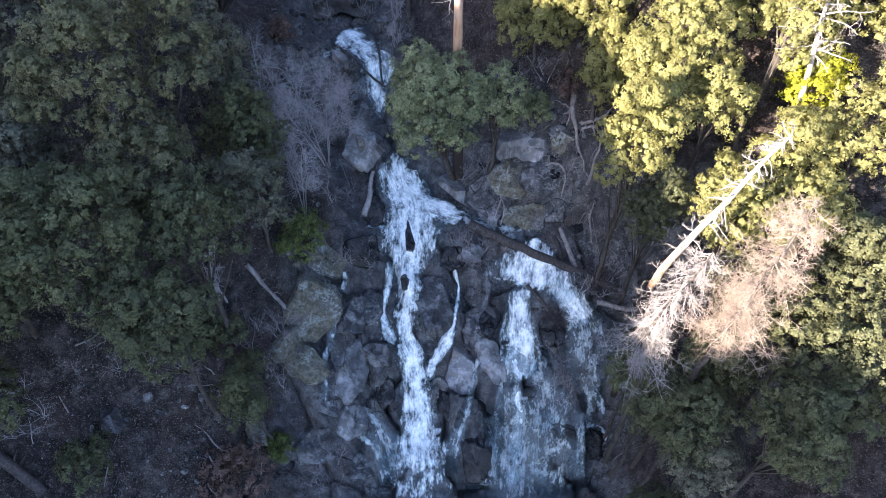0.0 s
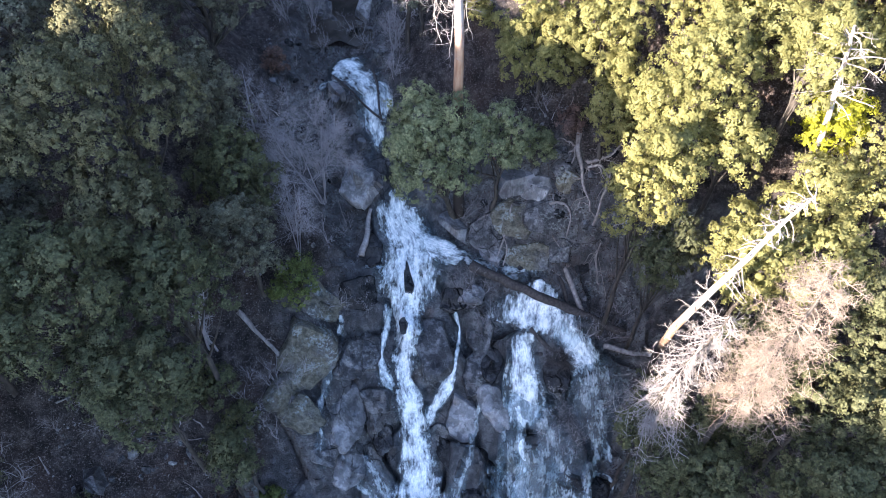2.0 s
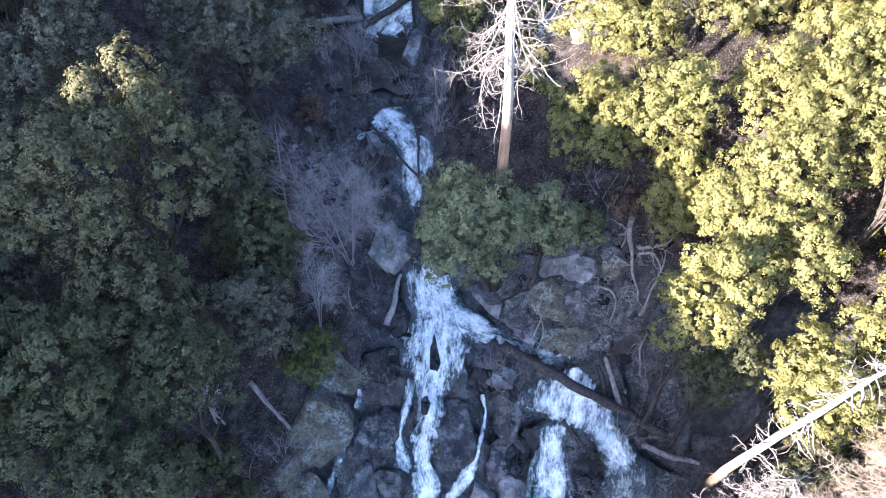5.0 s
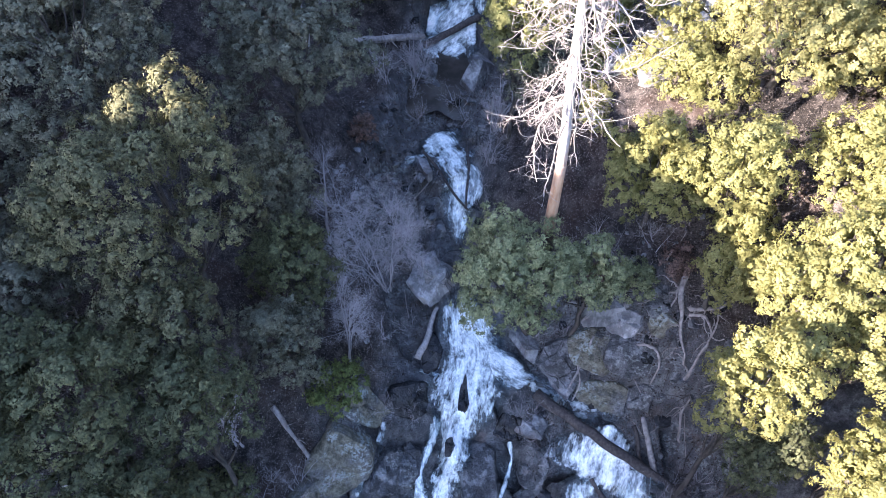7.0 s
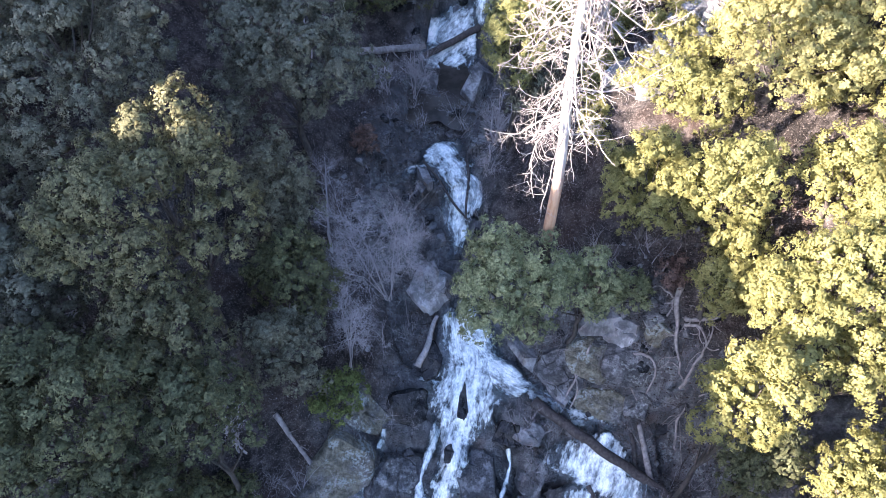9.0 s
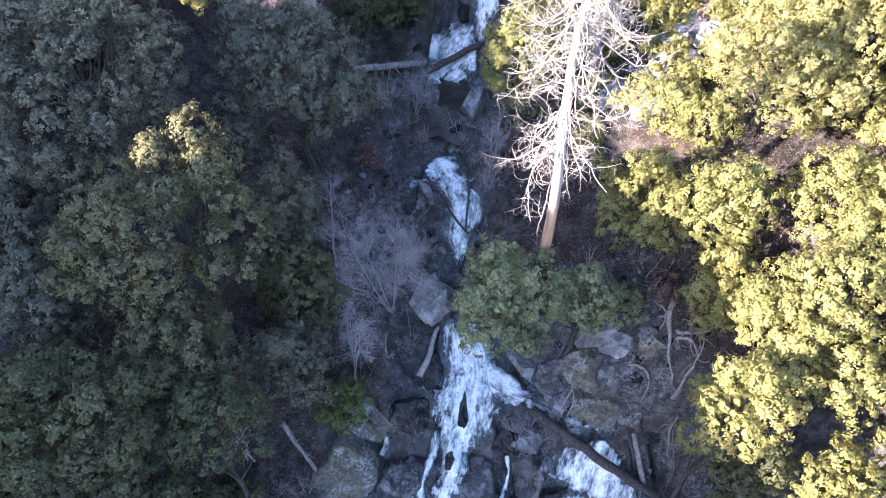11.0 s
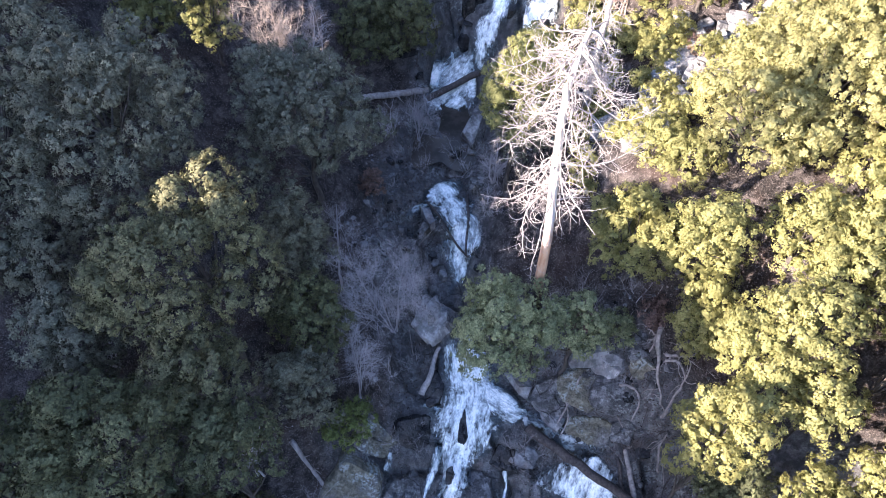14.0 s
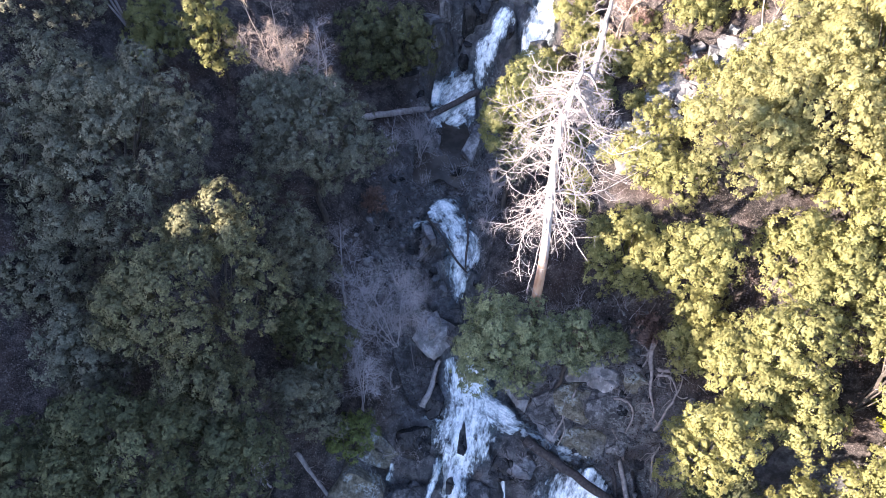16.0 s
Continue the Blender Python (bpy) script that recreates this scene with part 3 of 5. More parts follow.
def water_ribbon(name, rows, material, label, lift=0.12, wobble=0.12, seed=0):
    """White water that pours over the rock along a line of (x, y, width)."""
    rng = np.random.default_rng(seed)
    length = sum(math.dist(a[:2], b[:2]) for a, b in zip(rows, rows[1:]))
    n = max(8, int(length / 0.18))
    line = spline(rows, n)
    d = unit(np.gradient(line[:, :2], axis=0))
    side = np.stack([-d[:, 1], d[:, 0]], 1)
    m = 17
    u = np.linspace(-0.5, 0.5, m)
    w = 1.22 * line[:, 2] * (1 + 0.22 * np.interp(np.arange(n), np.arange(0, n + 6, 6), rng.normal(0, 1, len(np.arange(0, n + 6, 6)))))
    px = line[:, 0:1] + side[:, 0:1] * u[None] * w[:, None]
    py = line[:, 1:2] + side[:, 1:2] * u[None] * w[:, None]
    ground = height(px, py)
    z = ground.copy()
    for _ in range(2):
        z[1:-1] = np.maximum(np.maximum(z[:-2], z[2:]), z[1:-1])
        z[:, 1:-1] = np.maximum(np.maximum(z[:, :-2], z[:, 2:]), z[:, 1:-1])
    for _ in range(6):
        z[1:-1] = (z[:-2] + 2 * z[1:-1] + z[2:]) / 4
        z[:, 1:-1] = (z[:, :-2] + 2 * z[:, 1:-1] + z[:, 2:]) / 4
    z = np.maximum(z, ground + 0.02) + lift * (1 - (2 * np.abs(u[None])) ** 2) + wobble * value_noise(px * 2.6, py * 1.1, 70 + seed) - 0.02
    i = (np.arange(n - 1)[:, None] * m + np.arange(m - 1)[None, :]).ravel()
    faces = np.stack([i, i + 1, i + m + 1, i + m], 1)
    me = mesh_of(name, np.stack([px.ravel(), py.ravel(), z.ravel()], 1), faces, material, True)
    run = np.concatenate([[0], np.cumsum(np.sqrt(np.sum(np.diff(line[:, :2], axis=0) ** 2, 1) + np.diff(z[:, m // 2]) ** 2))])
    flow = np.stack([(u[None] * w[:, None]) + 7.3 * seed, np.repeat(run[:, None], m, 1)], -1).reshape(-1, 2)
    across = np.stack([np.repeat((u + 0.5)[None], n, 0), np.repeat(run[:, None] / run[-1], m, 1)], -1).reshape(-1, 2)
    for key, data in (("flow", flow), ("across", across)):
        layer = me.uv_layers.new(name=key)
        layer.data.foreach_set("uv", data[faces.ravel()].astype(np.float32).ravel())
    return tagged(new(name, me), label, "water", "white water of the falls", "structure")


FALLS = [
    ("main_fall", [(-3.22, 38.33, 1.27), (-3.43, 36.8, 2.75), (-3.01, 35.47, 3.51), (-2.42, 34.01, 4.12), (-2.38, 32.51, 3.58), (-2.46, 31.34, 3.48), (-2.55, 30.34, 3.15), (-2.65, 29.54, 2.92), (-2.42, 27.86, 2.18), (-2.63, 27.26, 1.88), (-2.81, 26.33, 1.8), (-2.81, 25.25, 2.06), (-2.4, 24.37, 2.43), (-2.15, 23.23, 2.71), (-1.98, 21.85, 2.82), (-1.8, 20.46, 2.84), (-1.81, 19.14, 3.5), (-1.64, 17.35, 4.34), (-1.64, 15.6, 5.09), (-1.61, 13.64, 5.55)], WHITE),
    ("main_fall", [(-3.9, 36.22, 1.77), (-2.13, 34.8, 2.71), (-0.39, 33.62, 2.15), (0.9, 33.03, 1.45), (1.99, 33.28, 0.69)], WHITE),
]
FALLS += [
    ("branch_fall", [(-3.94, 30.39, 0.69), (-4.14, 29.26, 0.65), (-4.34, 27.84, 0.6), (-4.5, 26.75, 0.6), (-4.23, 25.61, 0.77), (-3.47, 24.66, 1.03)], WHITE),
    ("branch_fall", [(0.69, 29.96, 0.26), (1.21, 28.95, 0.35), (1.06, 27.16, 0.38), (0.8, 25.92, 0.46), (0.46, 25.14, 0.81), (-0.17, 24.45, 1.29), (-0.81, 23.69, 1.55), (-1.37, 22.71, 1.31)], WHITE),
    ("side_fall", [(7.14, 31.27, 1.02), (6.92, 30.31, 3.74), (6.74, 29.7, 4.91), (6.68, 28.4, 4.84), (6.46, 27.72, 4.03)], WHITE),
]
FALLS += [
    ("side_fall", [(5.62, 28.19, 2.11), (5.71, 26.97, 2.12), (5.72, 25.97, 2.21), (5.64, 25.35, 2.67), (5.84, 24.78, 2.46), (5.64, 23.12, 1.98), (5.38, 22.06, 1.64)], WHITE),
    ("veil_fall", [(5.84, 24.78, 2.83), (5.64, 23.12, 2.28), (5.38, 22.06, 1.89), (5.4, 21.11, 2.6), (5.76, 20.56, 3.25), (5.45, 18.71, 4.14), (5.29, 17.2, 4.97), (5.01, 15.18, 5.38), (4.91, 13.63, 5.89)], VEIL),
    ("side_fall", [(4.85, 26.84, 0.51), (4.43, 25.53, 0.64), (4.29, 23.77, 0.51), (4.21, 22.08, 0.6), (4.14, 20.89, 0.8), (3.84, 18.95, 1.16), (3.54, 16.99, 2.04), (3.24, 15.26, 2.83)], VEIL),
    ("side_fall", [(5.4, 22.3, 1.3), (5.5, 21.2, 1.2), (5.75, 20.4, 1.4), (5.5, 18.7, 1.7), (5.3, 17.2, 2.1), (5.0, 15.2, 2.4)], WHITE),
    ("veil_fall", [(6.91, 24.26, 1.93), (7.42, 22.48, 2.86), (7.62, 21.06, 3.05), (7.5, 19.39, 3.7), (7.66, 17.91, 4.42), (7.17, 15.22, 4.68)], VEIL),
]
FALLS += [
    ("outer_fall", [(7.94, 28.31, 1.71), (9.19, 27.24, 1.72), (10.04, 26.36, 2.48), (10.45, 25.59, 2.67)], WHITE),
    ("outer_fall", [(10.13, 26.49, 2.4), (10.5, 25.43, 2.85), (10.66, 24.58, 2.88), (10.69, 23.62, 3.16), (10.94, 22.76, 2.75), (11.2, 21.99, 1.79), (11.12, 21.38, 1.09), (10.1, 19.37, 0.87), (9.96, 18.08, 1.14), (10.0, 17.09, 1.63), (10.16, 16.11, 2.06)], VEIL),
    ("trickle", [(11.31, 22.3, 0.72), (11.94, 21.8, 0.64), (12.11, 20.62, 0.45)], TRICKLE),
    ("trickle", [(10.8, 20.24, 0.36), (11.75, 20.36, 0.32), (12.28, 19.83, 0.41), (12.44, 19.11, 0.55)], TRICKLE),
    ("trickle", [(-7.32, 28.94, 0.29), (-7.22, 28.29, 0.42), (-7.4, 27.46, 0.55)], TRICKLE),
]
FALLS += [
    ("trickle", [(-7.81, 26.39, 0.33), (-7.89, 24.94, 0.38), (-8.09, 24.26, 0.5), (-8.52, 23.87, 0.43), (-8.41, 22.23, 0.33), (-8.4, 20.89, 0.46), (-8.37, 19.61, 0.55)], TRICKLE),
    ("trickle", [(-5.94, 21.6, 0.35), (-5.2, 20.46, 0.71), (-4.42, 19.39, 1.15), (-3.91, 18.18, 1.33), (-3.59, 16.88, 1.53)], TRICKLE),
    ("trickle", [(-6.76, 19.3, 0.3), (-5.94, 19.48, 0.49), (-4.94, 18.73, 0.8), (-4.43, 17.79, 1.34), (-4.21, 16.29, 1.89)], TRICKLE),
    ("trickle", [(-5.82, 32.45, 0.34), (-4.98, 32.5, 0.39), (-4.02, 32.19, 0.6)], TRICKLE),
]
FALLS += [
    ("trickle", [(3.29, 24.94, 0.34), (2.62, 23.86, 0.39), (2.26, 23.1, 0.52), (1.87, 21.08, 0.55), (1.58, 20.13, 0.73), (1.17, 19.15, 0.86), (0.79, 18.13, 0.95), (0.46, 17.15, 0.97)], TRICKLE),
    ("chute", [(1.32, 32.93, 0.85), (2.84, 32.83, 1.12), (4.53, 32.14, 0.94), (6.28, 32.02, 1.13), (6.99, 31.03, 1.28)], TRICKLE),
    ("cascade", [(-8.83, 49.25, 1.4), (-7.7, 48.47, 3.04), (-6.74, 47.26, 2.27), (-5.95, 45.7, 1.95), (-5.55, 45.66, 2.63), (-5.33, 43.87, 2.83), (-5.25, 42.83, 2.11), (-4.92, 41.9, 1.05), (-5.07, 40.52, 0.78)], CASCADE),
    ("cascade", [(-5.45, 46.83, 0.63), (-4.65, 45.56, 1.42), (-4.24, 44.4, 1.59), (-4.64, 43.31, 1.32)], CASCADE),
]
FALLS += [
    ("cascade", [(-7.68, 46.91, 0.36), (-8.74, 47.24, 0.55), (-9.63, 46.61, 0.73), (-10.13, 45.82, 0.36)], TRICKLE),
]
FALLS += [
    ("upper_fall", [(-5.33, 64.52, 1.53), (-5.72, 63.74, 1.63), (-6.17, 62.98, 1.83), (-6.6, 62.43, 2.25), (-6.99, 61.81, 2.05), (-7.18, 61.19, 1.34), (-7.21, 60.46, 1.13)], WHITE),
    ("upper_fall", [(-1.55, 64.75, 2.04), (-2.18, 64.44, 2.56), (-2.82, 63.42, 2.86), (-3.51, 62.71, 2.55), (-3.97, 62.49, 1.54)], WHITE),
    ("trickle", [(-9.79, 61.54, 0.52), (-9.62, 61.01, 0.68), (-9.38, 60.38, 0.94)], TRICKLE),
    ("pool_foam", [(-7.2, 60.17, 1.75), (-8.28, 59.84, 2.9), (-9.47, 59.1, 3.22), (-10.57, 58.43, 2.39), (-10.78, 56.66, 1.32)], CASCADE),
    ("pool_foam", [(-11.54, 60.45, 1.37), (-10.1, 60.11, 2.3), (-8.58, 60.25, 1.45)], CASCADE),
]
for i, (name, rows, material) in enumerate(FALLS):
    water_ribbon(name, rows, material, lift=0.04 if name == "trickle" else 0.12, label="white water in torn strands over dark wet granite" if material is not VEIL else "thin veil of white water over dark rock", seed=i)


def pool(name, cx, cy, rx, ry, z, seed):
    """A dark pool with an uneven shore, level; the rock stands out of it."""
    rng = np.random.default_rng(seed)
    k, rings = 48, 6
    ang = np.arange(k) * 2 * np.pi / k
    wav = 1 + 0.2 * np.sin(ang * 3 + rng.uniform(0, 6)) + 0.08 * np.sin(ang * 5 + rng.uniform(0, 6))
    rows = [(cx, cy, z)]
    for r in range(1, rings + 1):
        rows += [(cx + np.cos(a) * rx * w * r / rings, cy + np.sin(a) * ry * w * r / rings, z) for a, w in zip(ang, wav)]
    bm = bmesh.new()
    vs = [bm.verts.new(p) for p in rows]
    for j in range(k):
        bm.faces.new((vs[0], vs[1 + j], vs[1 + (j + 1) % k]))
        for r in range(rings - 1):
            a, b = 1 + r * k, 1 + (r + 1) * k
            bm.faces.new((vs[a + j], vs[b + j], vs[b + (j + 1) % k], vs[a + (j + 1) % k]))
    me = bpy.data.meshes.new(name)
    bm.to_mesh(me)
    bm.free()
    me.materials.append(POOL)
    return tagged(new(name, me), "dark clear pool of the stream between rocks", "water", kind="structure")


pool("pool", -8.8, 54.5, 2.8, 4.3, 3.72, 1)
pool("pool", -1.0, 12.0, 8.0, 4.2, -13.2, 3)

# ---- trees ----
DULL = "evergreen oak with a dull grey-green clumped crown in shade"
LIT = "evergreen oak with a yellow-green clumped crown in low sun"
BUSH = "low rounded bush with small bright green leaves on the rocky bank"
# Most crowns in sun take the brighter leaf copies, shaded ones the dull leaves.
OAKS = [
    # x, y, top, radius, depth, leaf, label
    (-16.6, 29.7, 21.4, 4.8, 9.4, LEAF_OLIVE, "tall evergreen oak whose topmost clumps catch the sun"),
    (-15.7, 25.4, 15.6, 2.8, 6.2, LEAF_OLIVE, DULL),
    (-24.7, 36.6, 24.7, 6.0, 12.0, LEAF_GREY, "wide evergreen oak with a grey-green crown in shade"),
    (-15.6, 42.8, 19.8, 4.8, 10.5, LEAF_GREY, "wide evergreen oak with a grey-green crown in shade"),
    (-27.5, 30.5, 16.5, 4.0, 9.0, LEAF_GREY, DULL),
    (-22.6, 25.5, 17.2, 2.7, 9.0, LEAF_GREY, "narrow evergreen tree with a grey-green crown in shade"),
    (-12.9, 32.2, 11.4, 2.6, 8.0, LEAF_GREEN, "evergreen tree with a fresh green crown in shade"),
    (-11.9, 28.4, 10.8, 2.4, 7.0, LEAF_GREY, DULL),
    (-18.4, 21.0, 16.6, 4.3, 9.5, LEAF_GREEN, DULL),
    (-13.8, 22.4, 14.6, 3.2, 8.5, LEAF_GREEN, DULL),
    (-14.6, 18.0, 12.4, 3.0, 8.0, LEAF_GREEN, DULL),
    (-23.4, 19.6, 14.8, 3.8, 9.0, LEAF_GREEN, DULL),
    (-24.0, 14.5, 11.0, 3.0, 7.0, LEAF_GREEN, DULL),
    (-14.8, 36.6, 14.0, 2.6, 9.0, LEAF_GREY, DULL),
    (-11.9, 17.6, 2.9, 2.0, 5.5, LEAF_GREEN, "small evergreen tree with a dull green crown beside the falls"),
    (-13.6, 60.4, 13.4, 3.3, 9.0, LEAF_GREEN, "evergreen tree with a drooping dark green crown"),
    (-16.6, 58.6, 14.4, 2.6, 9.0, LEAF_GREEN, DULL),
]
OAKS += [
    (-24.3, 49.0, 21.4, 2.1, 9.0, LEAF_YELLOW_LIT, "slender evergreen tree whose top catches the sun"),
    (-28.2, 48.0, 21.8, 2.4, 9.0, LEAF_YELLOW_LIT, "slender evergreen tree whose top catches the sun"),
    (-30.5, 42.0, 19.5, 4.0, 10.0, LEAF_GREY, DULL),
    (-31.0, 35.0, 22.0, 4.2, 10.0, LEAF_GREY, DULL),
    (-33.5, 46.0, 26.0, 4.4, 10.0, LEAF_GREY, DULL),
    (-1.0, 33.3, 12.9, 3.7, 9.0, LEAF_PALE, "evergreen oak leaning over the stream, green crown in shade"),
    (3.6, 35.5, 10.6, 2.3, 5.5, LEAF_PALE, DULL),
    (-2.7, 47.6, 19.6, 2.5, 9.0, LEAF_YELLOW_LIT, "tall evergreen tree with a grey-green crown by the pool"),
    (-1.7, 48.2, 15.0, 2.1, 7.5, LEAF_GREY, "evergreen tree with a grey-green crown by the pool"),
    (-1.6, 53.0, 17.0, 2.2, 9.0, LEAF_YELLOW_LIT, LIT),
    (6.4, 40.3, 15.4, 2.9, 8.0, LEAF_YELLOW_LIT, "evergreen oak with a green crown half in sun"),
    (8.6, 45.4, 16.4, 2.4, 5.0, LEAF_YELLOW_LIT, LIT),
    (7.0, 46.8, 15.6, 1.8, 4.0, LEAF_YELLOW_LIT, LIT),
    (5.6, 48.6, 15.0, 1.6, 3.6, LEAF_YELLOW_LIT, LIT),
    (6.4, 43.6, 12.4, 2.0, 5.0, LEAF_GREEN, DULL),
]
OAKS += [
    (14.0, 51.0, 22.0, 2.8, 6.0, LEAF_STRAW_LIT, "wide evergreen tree with a smooth straw-green crown in sun"),
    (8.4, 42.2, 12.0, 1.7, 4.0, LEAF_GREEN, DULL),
    (11.6, 45.6, 21.4, 4.4, 8.0, LEAF_STRAW_LIT, "wide evergreen tree with a smooth straw-green crown in sun"),
    (15.0, 46.8, 23.8, 4.4, 8.0, LEAF_STRAW_LIT, "wide evergreen tree with a smooth straw-green crown in sun"),
    (18.6, 49.5, 26.0, 4.8, 8.0, LEAF_STRAW_LIT, "wide evergreen tree with a smooth straw-green crown in sun"),
    (20.0, 55.5, 27.5, 4.6, 8.0, LEAF_YELLOW_LIT, LIT),
    (15.8, 53.2, 23.6, 3.2, 7.0, LEAF_STRAW_LIT, "wide evergreen tree with a smooth straw-green crown in sun"),
    (25.0, 52.0, 29.0, 4.6, 8.0, LEAF_YELLOW_LIT, LIT),
    (16.0, 60.0, 25.0, 4.0, 8.0, LEAF_YELLOW_LIT, LIT),
    (26.5, 40.0, 25.5, 4.2, 9.0, LEAF_YELLOW_LIT, LIT),
    (27.0, 33.0, 21.5, 3.8, 9.0, LEAF_YELLOW_LIT, LIT),
    (10.1, 39.0, 17.4, 2.5, 8.0, LEAF_YELLOW_LIT, LIT),
    (10.6, 36.2, 14.0, 2.2, 7.0, LEAF_YELLOW_LIT, LIT),
    (14.8, 39.4, 18.4, 2.9, 6.5, LEAF_YELLOW_LIT, LIT),
    (18.6, 41.6, 20.6, 3.6, 7.0, LEAF_YELLOW_LIT, LIT),
    (23.0, 44.0, 26.0, 4.4, 9.0, LEAF_YELLOW_LIT, LIT),
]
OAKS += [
    (17.5, 36.8, 19.4, 3.1, 8.0, LEAF_YELLOW_LIT, LIT),
    (12.9, 32.8, 17.8, 3.0, 9.0, LEAF_YELLOW_LIT, LIT),
    (11.3, 28.4, 15.8, 2.5, 9.0, LEAF_YELLOW_LIT, LIT),
    (15.9, 31.0, 14.8, 2.6, 5.5, LEAF_YELLOW_LIT, LIT),
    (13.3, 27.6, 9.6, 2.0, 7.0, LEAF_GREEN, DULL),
    (16.6, 26.8, 11.8, 2.1, 5.5, LEAF_YELLOW_LIT, LIT),
    (19.6, 33.2, 19.8, 3.0, 8.0, LEAF_YELLOW_LIT, LIT),
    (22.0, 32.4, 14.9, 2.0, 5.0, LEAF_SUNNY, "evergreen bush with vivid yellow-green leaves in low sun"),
    (23.8, 36.6, 21.0, 3.6, 8.0, LEAF_YELLOW_LIT, LIT),
    (20.2, 28.4, 13.6, 2.6, 6.0, LEAF_YELLOW_LIT, LIT),
    (24.5, 28.0, 16.0, 3.4, 8.0, LEAF_YELLOW_LIT, LIT),
    (16.4, 24.2, 12.2, 2.0, 6.0, LEAF_YELLOW_LIT, LIT),
    (19.6, 24.4, 13.0, 2.6, 7.0, LEAF_YELLOW_LIT, LIT),
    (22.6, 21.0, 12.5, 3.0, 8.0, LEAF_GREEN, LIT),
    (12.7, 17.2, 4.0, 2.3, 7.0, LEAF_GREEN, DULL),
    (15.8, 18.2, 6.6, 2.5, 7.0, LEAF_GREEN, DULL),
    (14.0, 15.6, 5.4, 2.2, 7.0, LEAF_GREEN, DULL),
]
OAKS += [
    (12.2, 19.6, 4.6, 2.2, 7.0, LEAF_GREEN, DULL),
    (17.6, 21.4, 9.4, 2.6, 7.0, LEAF_GREEN, DULL),
    (15.6, 14.8, 1.8, 2.5, 6.0, LEAF_GREY, DULL),
    (19.8, 18.2, 10.8, 3.2, 8.0, LEAF_GREEN, DULL),
    (18.6, 13.8, 9.2, 3.0, 8.0, LEAF_GREEN, DULL),
    (22.5, 15.2, 11.5, 3.2, 8.0, LEAF_GREEN, DULL),
    (13.0, 12.0, -2.5, 2.6, 6.0, LEAF_GREEN, DULL),
]
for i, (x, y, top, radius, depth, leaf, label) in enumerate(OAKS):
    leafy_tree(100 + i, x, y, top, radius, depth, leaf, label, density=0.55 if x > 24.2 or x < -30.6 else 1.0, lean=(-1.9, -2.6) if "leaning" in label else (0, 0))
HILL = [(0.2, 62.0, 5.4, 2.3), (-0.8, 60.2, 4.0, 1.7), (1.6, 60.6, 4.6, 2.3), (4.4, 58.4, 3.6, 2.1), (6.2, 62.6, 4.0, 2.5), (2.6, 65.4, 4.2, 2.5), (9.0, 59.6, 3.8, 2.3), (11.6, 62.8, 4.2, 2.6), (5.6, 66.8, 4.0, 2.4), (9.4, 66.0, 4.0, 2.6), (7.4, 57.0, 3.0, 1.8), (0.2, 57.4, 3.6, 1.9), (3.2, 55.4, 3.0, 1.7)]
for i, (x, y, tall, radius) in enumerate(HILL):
    leafy_tree(500 + i, x, y, ground_z(x, y) + tall, radius, 3.6, LEAF_YELLOW_LIT, "low evergreen oak with a yellow-green crown on the sunlit slope")
BUSHES = [
    # x, y, height over the ground, radius, leaf, label
    (-9.6, 28.7, 4.8, 1.85, LEAF_BRIGHT, BUSH),
    (-11.0, 17.0, 2.0, 1.0, LEAF_BRIGHT, BUSH),
    (-20.6, 13.6, 2.4, 1.7, LEAF_GREEN, BUSH),
    (-14.2, 22.4, 2.6, 1.6, LEAF_GREEN, "low dull green bush under the oaks"),
    (-13, 20.9, 2.4, 1.5, LEAF_GREEN, "low dull green bush under the oaks"),
    (-15.9, 21.5, 2.2, 1.4, LEAF_GREEN, "low dull green bush under the oaks"),
    (-18.4, 20.9, 1.8, 1.3, LEAF_GREEN, "low dull green bush under the oaks"),
    (-13.5, 18.9, 1.8, 1.1, LEAF_GREEN, "low dull green bush under the oaks"),
    (6.2, 37.2, 3.6, 1.4, LEAF_PALE, "small dull green bush on the slope"),
    (4.4, 37.9, 1.7, 1.2, LEAF_RUST, "dry rust-brown brush on the slope"),
    (8.4, 38.0, 1.8, 1.1, LEAF_RUST, "dry rust-brown brush on the slope"),
    (-12.9, 46.2, 1.4, 1.2, LEAF_RUST, "dry rust-brown brush on the slope"),
    (-13.7, 14.9, 2.2, 2.4, LEAF_RUST, "dry rust-brown brush on the slope"),
    (7.0, 51.0, 2.4, 1.5, LEAF_YELLOW_LIT, "yellow-green bush between sunlit rocks"),
    (9.6, 51.6, 2.0, 1.2, LEAF_YELLOW_LIT, "yellow-green bush between sunlit rocks"),
    (6.6, 55.5, 2.4, 1.6, LEAF_YELLOW_LIT, "yellow-green bush between sunlit rocks"),
    (12.5, 55.0, 2.6, 1.7, LEAF_YELLOW_LIT, "yellow-green bush between sunlit rocks"),
    (3.0, 51.0, 2.0, 1.2, LEAF_YELLOW_LIT, "yellow-green bush between sunlit rocks"),
]
rng = np.random.default_rng(55)
for i in range(36):
    x, y = rng.uniform(2.0, 15), rng.uniform(42, 67)
    BUSHES.append((x, y, rng.uniform(1.0, 2.4), rng.uniform(0.7, 1.7), LEAF_YELLOW_LIT if i % 9 else LEAF_RUST, "yellow-green bush between sunlit rocks" if i % 9 else "dry brown brush between sunlit rocks"))
for i, (x, y, tall, radius, leaf, label) in enumerate(BUSHES):
    leafy_tree(300 + i, x, y, ground_z(x, y) + tall, radius, min(tall + 0.5, radius * 2.0), leaf, label, "bush", per=30, group="low bushes on the banks", category="bush")

